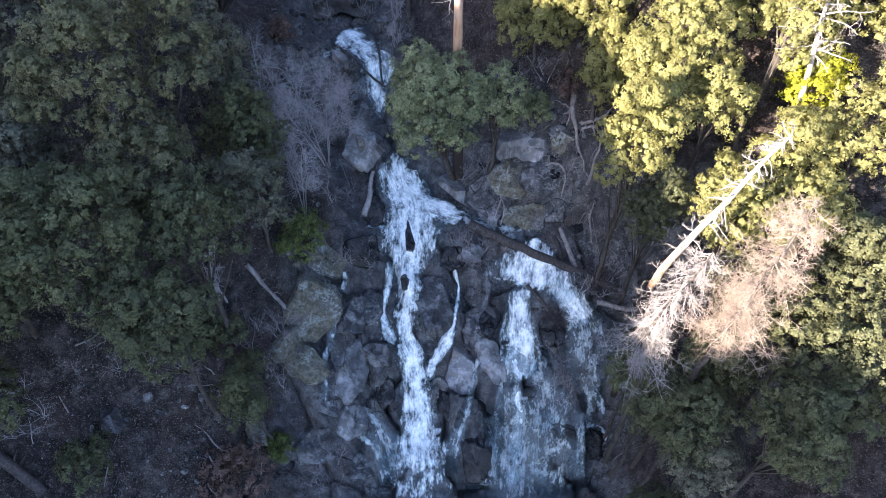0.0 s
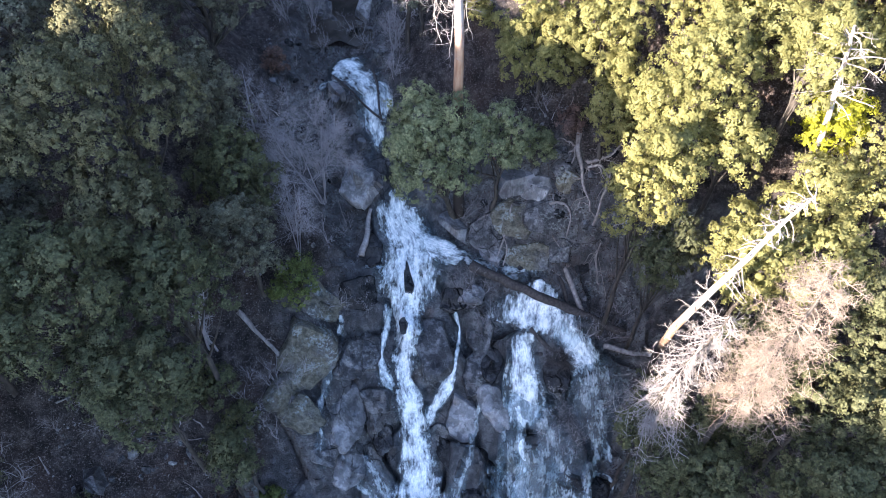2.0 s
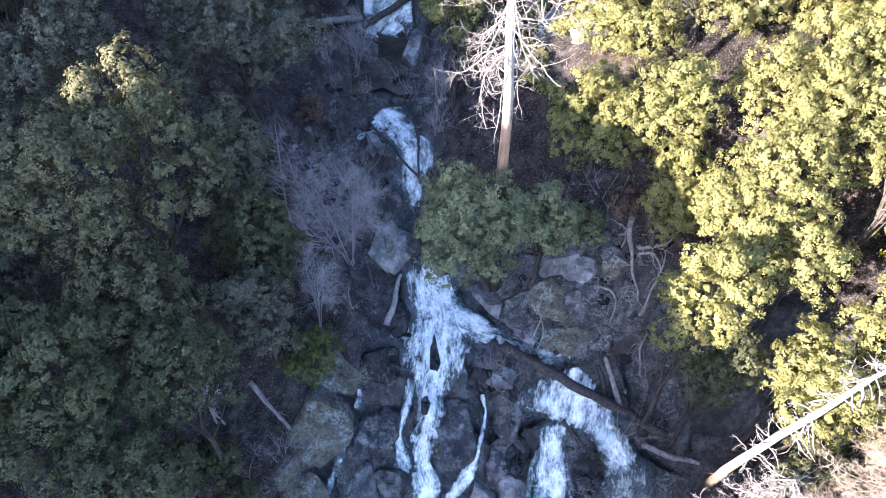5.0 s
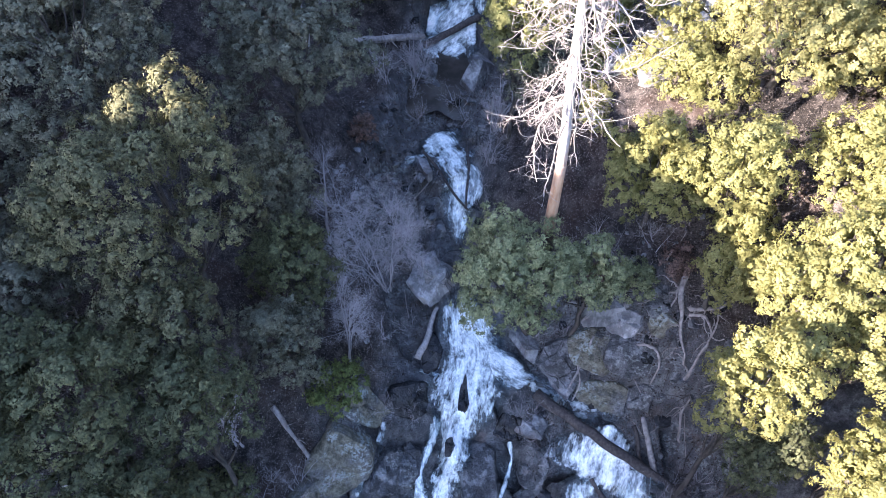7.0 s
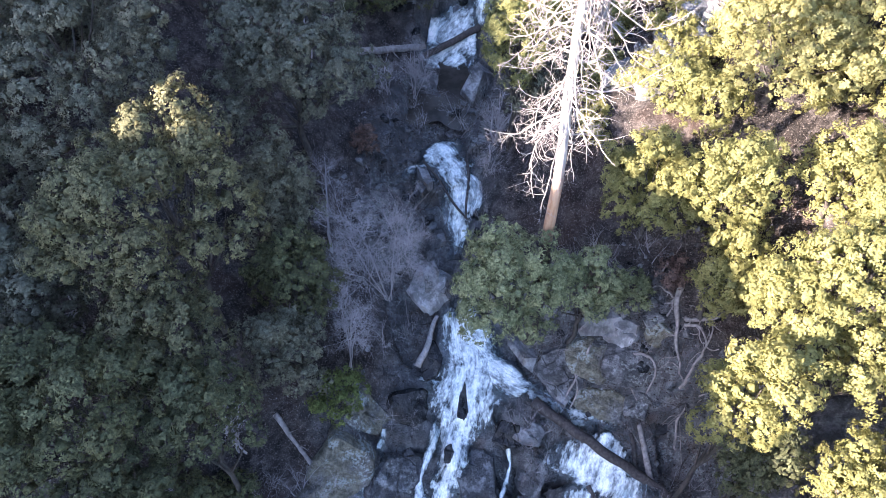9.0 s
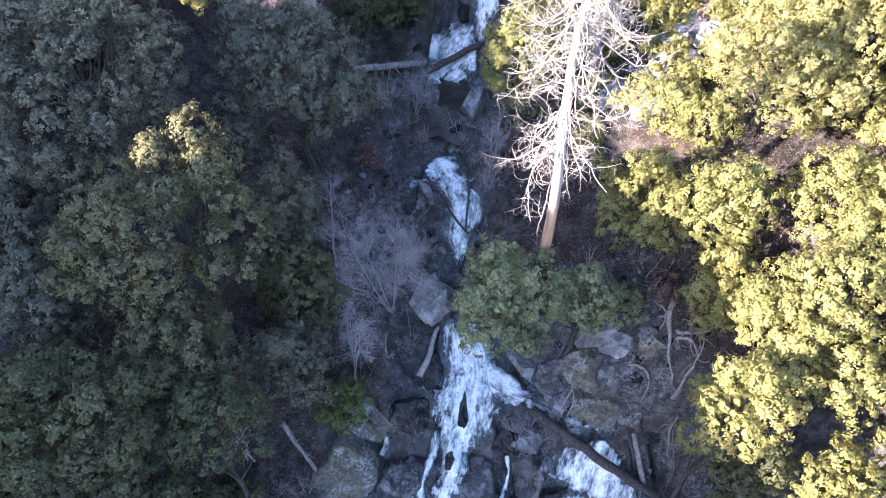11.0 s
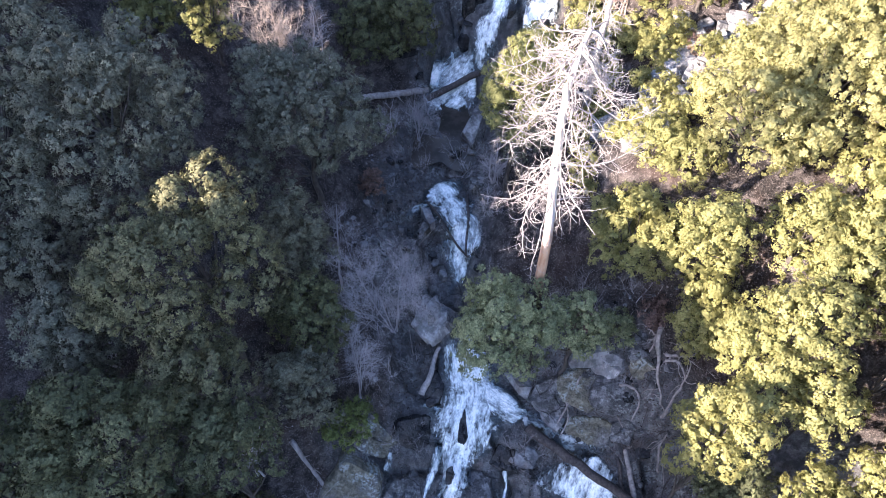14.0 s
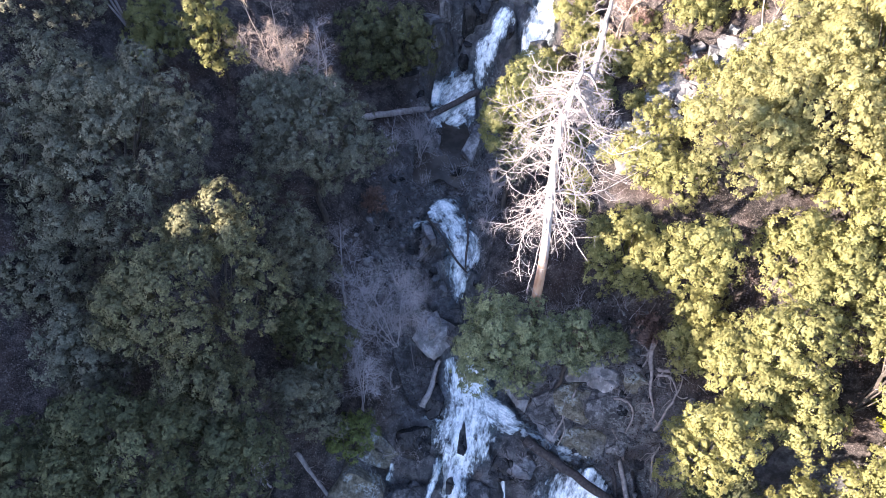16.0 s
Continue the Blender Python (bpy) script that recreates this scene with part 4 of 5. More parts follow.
GREY_BARE = "grey leafless tree with a haze of fine twigs"
bare_tree(1, -8.9, 36.8, 11.8, 5.6, GREY_BARE, stems=5, twigs=(20, 10, 9), r0=0.06, start=0.4)
bare_tree(2, -9.9, 31.2, 9.6, 3.6, GREY_BARE, stems=4, twigs=(15, 8, 8), r0=0.05, start=0.4)
bare_tree(3, -10.9, 53.4, 5.5, 3.0, GREY_BARE, stems=4, twigs=(12, 8, 6), r0=0.045)
bare_tree(4, -12.8, 37.4, 8.5, 2.6, "thin leafless tree with one pale leaning stem", stems=1, twigs=(10, 4, 3), lean=(-0.15, 0.4), r0=0.11)
bare_tree(5, -19.4, 48.6, 12.5, 4.8, "leafless tree with a dense tan-grey crown catching sun", TWIG_TAN, stems=5, twigs=(18, 9, 8), r0=0.07)
bare_tree(6, -18.2, 51.3, 9.0, 3.4, GREY_BARE, stems=3, twigs=(14, 8, 6))
bare_tree(7, -31.0, 49.0, 12.0, 4.0, GREY_BARE, stems=3, twigs=(10, 6, 4))
bare_tree(8, -14.6, 24.6, 5.0, 2.4, GREY_BARE, stems=3, twigs=(8, 6, 4))
bare_tree(9, -3.9, 49.4, 5.0, 2.6, GREY_BARE, stems=4, twigs=(8, 6, 4))
bare_tree(13, -3.8, 46.2, 3.6, 2.6, GREY_BARE, stems=5, twigs=(9, 7, 5), r0=0.035)
bare_tree(14, -12.7, 52.3, 4.0, 2.6, GREY_BARE, stems=4, twigs=(10, 7, 5), r0=0.04)
bare_tree(15, -3.5, 49.0, 3.6, 2.4, GREY_BARE, stems=4, twigs=(9, 7, 5), r0=0.035)
bare_tree(10, 3.4, 60.0, 11.0, 3.6, "leafless tree with a tan crown in low sun", TWIG_TAN, stems=3, twigs=(12, 7, 5))
bare_tree(11, 13.6, 58.0, 7.0, 3.0, "leafless tree with a tan crown in low sun", TWIG_TAN, stems=2, twigs=(9, 6, 4))
bare_tree(12, -22.8, 26.7, 5.0, 3.0, GREY_BARE, stems=2, twigs=(8, 5, 4))

bare_tree(60, 8.2, 26.3, 1.5, 2.6, "dark tangle of roots and twigs caught in the fall", LOG, name="root_tangle", stems=10, twigs=(7, 5, 3), category="roots", group="fallen wood on the rocks", r0=0.05, start=0.1)

# low leafless shrubs: three kinds, repeated along the banks
SHRUB = "low leafless shrub of fine grey twigs on the bank"
KINDS = [bare_tree(40 + i, x, y, 1.9, 1.7, SHRUB, name="bare_shrub", stems=5, twigs=(5, 4, 2), category="shrub", group="leafless shrubs on the banks", r0=0.021) for i, (x, y) in enumerate([(2.0, 31.2), (9.1, 22.3), (-11.8, 22.2)])]
SHRUBS = [(2.9, 28.6), (3.3, 29.6), (8.2, 23.4), (8.9, 21.0), (-7.4, 16.6), (-9.0, 15.6), (-12.6, 20.6), (-11.2, 23.8), (-9.6, 39.8), (-8.8, 42.6), (-11.8, 43.6), (-12.6, 40.0), (-8.4, 33.6), (-10.4, 33.0), (-7.2, 35.2), (-11.6, 47.6), (-12.2, 50.2), (11.8, 28.8), (13.0, 29.6), (11.9, 24.4), (1.6, 36.0), (3.2, 35.6), (-4.4, 51.2), (-4.0, 44.6), (4.0, 40.2), (-10.8, 56.4), (-11.4, 54.8), (-11.0, 52.2), (-7.0, 52.0), (-6.4, 50.6), (-3.6, 43.4), (-2.8, 41.6), (-9.8, 50.4), (2.4, 39.0), (5.2, 38.6), (7.2, 39.2)]
SHRUBS += [(-12.7, 23.6), (-11.4, 23.5), (-10.5, 23), (-12, 21.6), (-11.1, 20.7), (-13, 22.2), (-24.1, 16.7), (-23, 15.9), (-23.5, 14.6), (-21.6, 18.3), (-19.5, 19), (-18.1, 19.9), (-16.2, 19.9), (-17.1, 21.4), (-20.2, 20.3), (-10, 24.4), (-8.8, 25.1), (-14.7, 18.5)]
SHRUBS += [(1.9, 29.7), (0.3, 30.4), (1.3, 30.6), (2.9, 31.1), (-6.1, 30.9), (-7.1, 29.5), (-5.5, 29.8), (8.5, 23.6), (7.8, 22.1), (9.3, 21.5), (8.0, 26.4), (8.7, 27.2), (-9.1, 16.6), (-7.6, 17.3), (-8.6, 15.8), (10.1, 27.5), (12.0, 28.1), (3.7, 29.5), (3.3, 28.6), (11.1, 28.9), (8.7, 24.7)]
rng = np.random.default_rng(77)
for i, (x, y) in enumerate(SHRUBS):
    kind = KINDS[i % 3]
    copy_thing(kind, pose(x, y, ground_z(x, y) - 0.15, 0, 0, rng.uniform(0, 360)) @ Matrix.Scale(rng.uniform(0.8, 1.4), 4))


# ---- dead conifers ----
def curl(rng, start, way, length, radius, steps, turn, tip=0.3):
    """A twig that bends steadily round one axis into a hook, as rows (x, y, z, radius)."""
    p, d = np.array(start, float), unit(way)
    axis = unit(np.cross(d, rng.normal(0, 1, 3)))
    out = [(*p, radius)]
    for i in range(steps):
        q = turn * (0.4 + 1.2 * i / steps)
        d = unit(d * math.cos(q) + np.cross(axis, d) * math.sin(q) + rng.normal(0, 0.12, 3))
        p = p + d * length / steps
        out.append((*p, radius * (1 - (1 - tip) * (i + 1) / steps)))
    return np.array(out)


def conifer_branch(rng, p, way, length, droop, radius, twigs):
    """A bare branch that sags and hooks up at its end, with curled side twigs, as one set of tubes."""
    d, q, k = unit(way), np.array(p, float), 10
    br = [(*q, radius)]
    for i in range(k):
        d = unit(d + rng.normal(0, 0.17, 3) + np.array([0, 0, droop * (1.6 if i < 6 else -2.2)]))
        q = q + d * length / k
        br.append((*q, radius * (1 - 0.7 * (i + 1) / k)))
    br = np.array(br)
    out = [br]
    for _ in range(twigs[0]):
        s = rng.uniform(0.25, 1.0) * (k - 1)
        i = int(s)
        along = unit(br[i + 1, :3] - br[i, :3])
        side = unit(np.cross(along, rng.normal(0, 1, 3)))
        tw = curl(rng, br[i, :3], 0.5 * along + side, length * rng.uniform(0.16, 0.42), max(br[i, 3] * 0.55, 0.012), 7, rng.uniform(0.1, 0.42))
        out.append(tw)
        for _ in range(twigs[1]):
            j = int(rng.integers(1, 6))
            out.append(curl(rng, tw[j, :3], unit(tw[j + 1, :3] - tw[j, :3]) + unit(rng.normal(0, 1, 3)), length * rng.uniform(0.07, 0.2), max(tw[j, 3] * 0.6, 0.0095), 5, rng.uniform(0.2, 0.55)))
    return out


def dead_conifer(seed, stem, count, low, reach, label, bark, wood, droop=-0.05, twigs=(6, 2), thick=0.07, sides=10, tilt=(-0.1, 0.35), high=1.0):
    """A dead conifer: a trunk along rows (x, y, z, radius) and bare branches, each one a part."""
    rng = np.random.default_rng(seed)
    stem = np.asarray(stem, float)
    thing = tagged(empty_at("dead_conifer", stem[0, :3]), label, "dead tree", "dead conifers among the oaks")
    fine = np.linspace(0, len(stem) - 1, 22)
    line = np.stack([np.interp(fine, np.arange(len(stem)), stem[:, j]) for j in range(4)], 1)
    line[1:-1, :3] += rng.normal(0, 0.04, (20, 3))
    under("trunk", mesh_of("trunk", *tubes([line], sides), bark, True), thing)
    for i in range(count):
        s = (low + (high - low) * (i + rng.uniform(0, 1)) / count) * 21
        j = min(int(s), 20)
        f = s - j
        p = line[j] * (1 - f) + line[j + 1] * f
        along = unit(line[j + 1, :3] - line[j, :3])
        side = unit(np.cross(along, rng.normal(0, 1, 3)))
        way = side + along * rng.uniform(*tilt)
        length = reach(s / 21) * rng.uniform(0.55, 1.1)
        under("branch", mesh_of("branch", *tubes(conifer_branch(rng, p[:3], way, length, droop, thick * rng.uniform(0.7, 1.2), twigs), 3), wood, True), thing)
    return thing


gz = ground_z(1.1, 36.2)
dead_conifer(5, [(1.15, 36.2, gz - 0.3, 0.40), (1.05, 36.2, 8.0, 0.34), (0.9, 36.2, 16.0, 0.26), (0.6, 35.9, 24.0, 0.19), (0.75, 35.9, 27.4, 0.13), (1.1, 36.0, 29.0, 0.08)], 78, 0.44, lambda s: 4.3 if s < 0.78 else 4.3 - 8.0 * (s - 0.78), "tall dead pine with bleached trunk and curled bare branches in sun", SNAG, BLEACHED, droop=-0.12, twigs=(9, 3), thick=0.05, tilt=(-0.25, 0.15))
gz = ground_z(2.2, 53.0)
dead_conifer(6, [(2.2, 53.0, gz - 0.3, 0.3), (2.2, 52.8, 14.0, 0.25), (2.4, 52.4, 22.0, 0.12)], 44, 0.4, lambda s: 3.6 - 1.5 * s, "dead pine with bleached bare branches on the sunlit slope", BLEACHED, BLEACHED, droop=-0.12, twigs=(6, 2), thick=0.045)
gz = ground_z(12.8, 22.0)
dead_conifer(7, [(12.8, 22.0, gz - 0.3, 0.24), (12.2, 21.6, 1.0, 0.23), (11.5, 21.2, 6.0, 0.21), (11.74, 21.18, 9.0, 0.20), (13.06, 21.62, 12.0, 0.16), (14.37, 22.06, 15.0, 0.115), (15.24, 22.35, 17.0, 0.075), (15.6, 22.45, 17.8, 0.03)], 58, 0.46, lambda s: 2.9 - 2.1 * s, "leaning dead pine with bleached trunk, orange bark and curled stubs", SNAG_LOW, BLEACHED, droop=-0.05, twigs=(3, 1), thick=0.05, tilt=(-0.5, 0.4))
gz = ground_z(12.4, 18.2)
dead_conifer(8, [(12.4, 18.2, gz - 0.3, 0.2), (11.6, 17.9, 2.0, 0.17), (10.3, 17.7, 7.4, 0.14), (11.6, 18.6, 10.2, 0.10), (13.0, 19.6, 12.8, 0.04)], 104, 0.45, lambda s: 3.2 - 1.3 * max(0.0, s - 0.55) / 0.45, "leaning dead pine with a dense fan of bleached drooping branches", BARK, BLEACHED, droop=-0.14, twigs=(10, 3), thick=0.036, tilt=(-0.9, 0.1))
gz = ground_z(14.2, 17.4)
dead_conifer(9, [(13.9, 17.2, gz - 0.3, 0.2), (14.0, 17.3, 3.0, 0.17), (14.5, 17.7, 8.6, 0.13), (15.8, 19.0, 11.8, 0.10), (17.4, 20.7, 15.2, 0.04)], 124, 0.47, lambda s: 3.7 - 1.5 * max(0.0, s - 0.5) / 0.5, "leaning dead pine with a dense tan haze of fine dry twigs", BARK, TWIG_TAN, droop=-0.08, twigs=(15, 4), thick=0.026, tilt=(-0.6, 0.2))
dead_conifer(10, [(22.4, 31.4, ground_z(22.4, 31.4) - 0.2, 0.2), (20.6, 31.2, 14.0, 0.16), (19.6, 31.6, 19.5, 0.07)], 24, 0.6, lambda s: 2.2, "dead tree with tangled pale branches among sunlit oaks", BLEACHED, BLEACHED, droop=0.0, twigs=(5, 2), thick=0.06)

# ---- boulders ----
GREY_ROCK, PALE_ROCK, WET_ROCK = "grey granite boulder with stains and lichen", "pale granite boulder in low sun", "dark wet granite boulder beside falling water"
MESHES = [boulder_mesh(220 + i, 5 + i % 4) for i in range(12)]


def boulder(x, y, a, b, c, material, label, mesh, turn, tip=0.0, sink=0.2, group="boulders of the stream and banks"):
    me = mesh.get(material.name)
    ob = new("boulder", me)
    ob.matrix_world = pose(x, y, ground_z(x, y) + c * (0.5 - sink), tip, tip * 0.5, turn) @ Matrix.Diagonal((a, b, c, 1))
    return tagged(ob, label, "boulder", group)


def in_materials(me):
    out = {}
    for material in (ROCK, ROCK_WET, ROCK_MID, ROCK_PALE, MOSSY):
        m = me.copy()
        m.materials.append(material)
        out[material.name] = m
    return out


STONES = [in_materials(me) for me in MESHES]
KEY_ROCKS = [
    # x, y, half width, half depth, half height, turn
    (-6.2, 38.4, 1.4, 1.7, 2.3, 8, ROCK_MID, "big smooth rounded granite boulder in the stream"),
    (-6.4, 41.7, 0.85, 0.6, 0.6, 15, ROCK, GREY_ROCK),
    (-8.0, 45.3, 0.75, 1.7, 1.3, 28, ROCK_MID, "oval grey granite boulder leaning in the cascade"),
]
KEY_ROCKS += [
    (-4.9, 34.2, 1.0, 1.3, 0.9, 5, ROCK_WET, WET_ROCK),
    (5.2, 36.7, 2.3, 1.2, 1.1, 14, ROCK_MID, "pale lichened granite ledge on the slope"),
    (0.9, 35.2, 1.7, 1.1, 1.0, 140, ROCK_MID, GREY_ROCK),
    (3.4, 33.4, 1.5, 1.0, 0.9, 150, ROCK_MID, GREY_ROCK),
    (-6.4, 55.8, 1.5, 2.7, 2.4, -12, ROCK_PALE, "pale granite boulder beside the upper pool"),
    (7.9, 53.8, 1.2, 1.2, 1.2, 30, ROCK_PALE, PALE_ROCK),
    (9.0, 52.9, 0.8, 1.2, 1.1, 60, ROCK_PALE, PALE_ROCK),
]
KEY_ROCKS += [
    (10.4, 53.9, 1.7, 0.9, 1.0, 12, ROCK_PALE, PALE_ROCK),
    (11.8, 53.5, 0.9, 0.9, 0.9, 70, ROCK_PALE, PALE_ROCK),
    (6.5, 47.9, 0.9, 0.9, 0.9, 20, ROCK_PALE, PALE_ROCK),
    (5.5, 47.1, 0.6, 0.9, 0.8, 80, ROCK_PALE, PALE_ROCK),
    (8.6, 50.0, 1.0, 0.8, 0.9, 45, ROCK_PALE, PALE_ROCK),
    (13.5, 55.6, 1.5, 1.1, 1.1, 25, ROCK_PALE, PALE_ROCK),
    (-4.9, 49.2, 1.2, 0.9, 0.8, 20, ROCK, GREY_ROCK),
    (-18.3, 17.9, 0.5, 0.4, 0.35, 30, ROCK_PALE, "small pale stone on the litter slope"),
    (-16.4, 18.0, 0.36, 0.25, 0.25, 10, ROCK_PALE, "small pale stone on the litter slope"),
    (-20.1, 16.4, 0.8, 1.2, 0.8, 20, ROCK, GREY_ROCK),
    (-12.6, 18.1, 1.1, 1.9, 1.3, 5, MOSSY, "granite boulder under grey-green moss"),
    (-7.0, 42.3, 0.7, 0.5, 0.6, 60, ROCK, GREY_ROCK),
    (-8.2, 45.2, 0.8, 1.2, 0.8, 140, ROCK, GREY_ROCK),
]
KEY_ROCKS += [
    (-8.7, 63.6, 1.0, 1.3, 2.6, 20, ROCK_WET, "tall dark wet granite block beside the upper fall"),
    (-10.9, 63.6, 1.2, 1.2, 2.8, 5, ROCK, "tall grey granite block beside the upper fall"),
    (-9.0, 61.9, 0.9, 0.8, 1.3, 20, ROCK_WET, WET_ROCK),
    (-6.3, 66.4, 1.1, 1.2, 2.2, 30, ROCK_WET, WET_ROCK),
    (-3.4, 66.4, 0.8, 1.4, 1.6, 10, ROCK_WET, WET_ROCK),
    (-11.6, 62.6, 1.4, 1.4, 2.0, 40, ROCK, GREY_ROCK),
    (-7.8, 64.2, 1.2, 1.2, 1.4, 70, ROCK_WET, WET_ROCK),
    (-13.6, 62.0, 1.3, 1.3, 2.0, 10, ROCK, GREY_ROCK),
    (-10.3, 44.7, 0.6, 0.6, 0.5, 10, ROCK, GREY_ROCK),
    (-12.7, 44.8, 0.6, 0.5, 0.5, 80, ROCK, GREY_ROCK),
    (-5.0, 63.2, 0.5, 1.3, 0.9, 0, ROCK_WET, WET_ROCK),
    (-2.0, 62.6, 1.3, 1.0, 1.1, 30, ROCK, GREY_ROCK),
    (-0.6, 62.0, 1.0, 1.0, 1.0, 30, ROCK_PALE, GREY_ROCK),
]
for i, (x, y, a, b, c, turn, material, label) in enumerate(KEY_ROCKS):
    boulder(x, y, a, b, c, material, label, STONES[(i * 5) % 12], turn, 6 if i % 2 else -5, 0.2)


def scatter(seed, count, x0, x1, y0, y1, small, large, stony, clear):
    """Boulders strewn over a stretch where the ground is that stony, off the white water."""
    rng = np.random.default_rng(seed)
    made = 0
    while made < count:
        x, y = rng.uniform(x0, x1), rng.uniform(y0, y1)
        if rockiness(np.array(x), np.array(y)) < stony or any(math.dist((x, y), (fx, fy)) < w * 0.5 + clear for _, rows, _ in FALLS for fx, fy, w in rows):
            continue
        s = small + (large - small) * rng.random() ** 2
        wet = rng.random() < 0.45
        boulder(x, y, s * rng.uniform(0.8, 1.3), s * rng.uniform(0.8, 1.3), s * rng.uniform(0.5, 0.9), ROCK_WET if wet else ROCK, WET_ROCK if wet else GREY_ROCK, STONES[rng.integers(12)], rng.uniform(0, 360), rng.uniform(-15, 15), 0.3)
        made += 1


def slab_mesh(seed, a, b, c, material):
    """A bedrock slab: a many-cornered outline with broken edges, worn shoulders and an uneven, stepped top."""
    rng = np.random.default_rng(seed)
    k, fine = int(rng.integers(5, 8)), 36
    ang = np.sort((np.arange(k) + rng.uniform(0, 1) + rng.uniform(-0.36, 0.36, k)) * 2 * np.pi / k)
    far = rng.uniform(0.85, 1.15, k) * (0.35 + 0.65 / np.maximum(np.abs(np.cos(ang)), np.abs(np.sin(ang))))
    corner = np.stack([np.cos(ang) * far, np.sin(ang) * far], 1)
    edge = np.linspace(0, k, fine, endpoint=False)
    i = edge.astype(int)
    ring = corner[i] + (corner[(i + 1) % k] - corner[i]) * (edge - i)[:, None]
    ring = 0.5 * ring + 0.25 * (np.roll(ring, 1, 0) + np.roll(ring, -1, 0))
    ring *= 1 + 0.035 * rng.normal(0, 1, (fine, 1)) + 0.05 * np.sin(rng.uniform(2, 5) * edge[:, None] + rng.uniform(0, 6))
    tilt, step = rng.normal(0, 0.16, 2), rng.uniform(-0.5, 0.5)
    levels = [(1.06, -c), (1.03, 0.25 * c), (0.99, 0.7 * c), (0.94, 0.86 * c), (0.8, 0.92 * c), (0.55, 0.97 * c), (0.28, c)]
    rows = []
    for scale, z in levels:
        x, y = ring[:, 0] * a * scale, ring[:, 1] * b * scale
        rise = tilt[0] * x + tilt[1] * y + 0.5 * value_noise(x * 0.9 + seed, y * 0.9, 21) + 0.22 * value_noise(x * 2.6 + seed, y * 2.6, 22) - 0.16 * (y + 0.3 * x > step * b)
        rows.append(np.stack([x, y, z + rise * (z > 0)], 1))
    rows.append(np.array([[0, 0, c]]))
    bm = bmesh.new()
    vs = [bm.verts.new(p) for p in np.concatenate(rows)]
    for i in range(len(levels) - 1):
        for j in range(fine):
            n = (j + 1) % fine
            bm.faces.new((vs[i * fine + j], vs[i * fine + n], vs[i * fine + fine + n], vs[i * fine + fine + j]))
    top = (len(levels) - 1) * fine
    for j in range(fine):
        bm.faces.new((vs[top + j], vs[top + (j + 1) % fine], vs[-1]))
    me = bpy.data.meshes.new("slab")
    bm.to_mesh(me)
    bm.free()
    me.polygons.foreach_set("use_smooth", np.full(len(me.polygons), True))
    me.set_sharp_from_angle(angle=radians(32))
    me.materials.append(material)
    return me


def lay_slab(seed, x, y, a, b, material, label, turn=0.0, proud=0.25, tip=(0.0, 0.0)):
    """A slab that lies along the slope of the rock and stands a little proud of it."""
    gx = (ground_z(x + 1.2, y) - ground_z(x - 1.2, y)) / 2.4 + tip[0]
    gy = (ground_z(x, y + 1.2) - ground_z(x, y - 1.2)) / 2.4 + tip[1]
    up = Vector((-gx, -gy, 1.0)).normalized()
    right = Vector((1, 0, gx)).normalized()
    c = 0.35 * min(a, b) + 0.15
    level = np.mean([ground_z(x + i, y + j) for i in (-0.5 * a, 0, 0.5 * a) for j in (-0.4 * b, 0, 0.4 * b)])
    rot = Matrix((right, up.cross(right), up)).transposed().to_4x4()
    ob = new("rock_slab", slab_mesh(seed, a, b, c, material))
    ob.matrix_world = Matrix.Translation(Vector((x, y, level)) + up * (proud - 0.7 * c)) @ rot @ pose(0, 0, 0, 0, 0, turn)
    return tagged(ob, label, "rock", "bedrock slabs of the falls")


SMOOTH, MOSSED, PLAIN, SOAKED = "smooth blue-grey granite slab beside a trickle", "granite slab grown over with pale green lichen", "grey granite slab with brown stains between falls", "black wet granite slab beside falling water"
SLABS = [
    # x, y, half width, half length, turn, stands proud by
    (-6.9, 23.3, 1.55, 2.2, 4, 0.45, ROCK_MID, SMOOTH), (-9.2, 26.0, 1.8, 2.2, 12, 0.5, MOSSY, MOSSED), (-5.0, 24.2, 1.1, 0.85, -20, 0.4, ROCK, PLAIN),
    (-0.5, 27.0, 1.35, 1.95, -8, 0.8, ROCK, PLAIN), (1.5, 23.4, 1.05, 1.55, 10, 0.5, ROCK_MID, SMOOTH), (3.6, 23.9, 0.8, 1.5, 22, 0.45, ROCK_MID, SMOOTH),
    (-4.6, 22.6, 0.8, 1.3, 15, 0.3, ROCK_WET, SOAKED), (-6.8, 26.4, 1.1, 1.3, 5, 0.45, ROCK, PLAIN), (-6.1, 30.4, 1.5, 1.2, 30, 0.4, ROCK_WET, SOAKED),
    (-8.9, 29.1, 1.6, 1.2, -15, 0.3, MOSSY, MOSSED), (-5.3, 27.1, 0.6, 1.3, 6, 0.4, ROCK, PLAIN), (-9.6, 22.2, 1.1, 1.3, 30, 0.4, MOSSY, MOSSED),
]
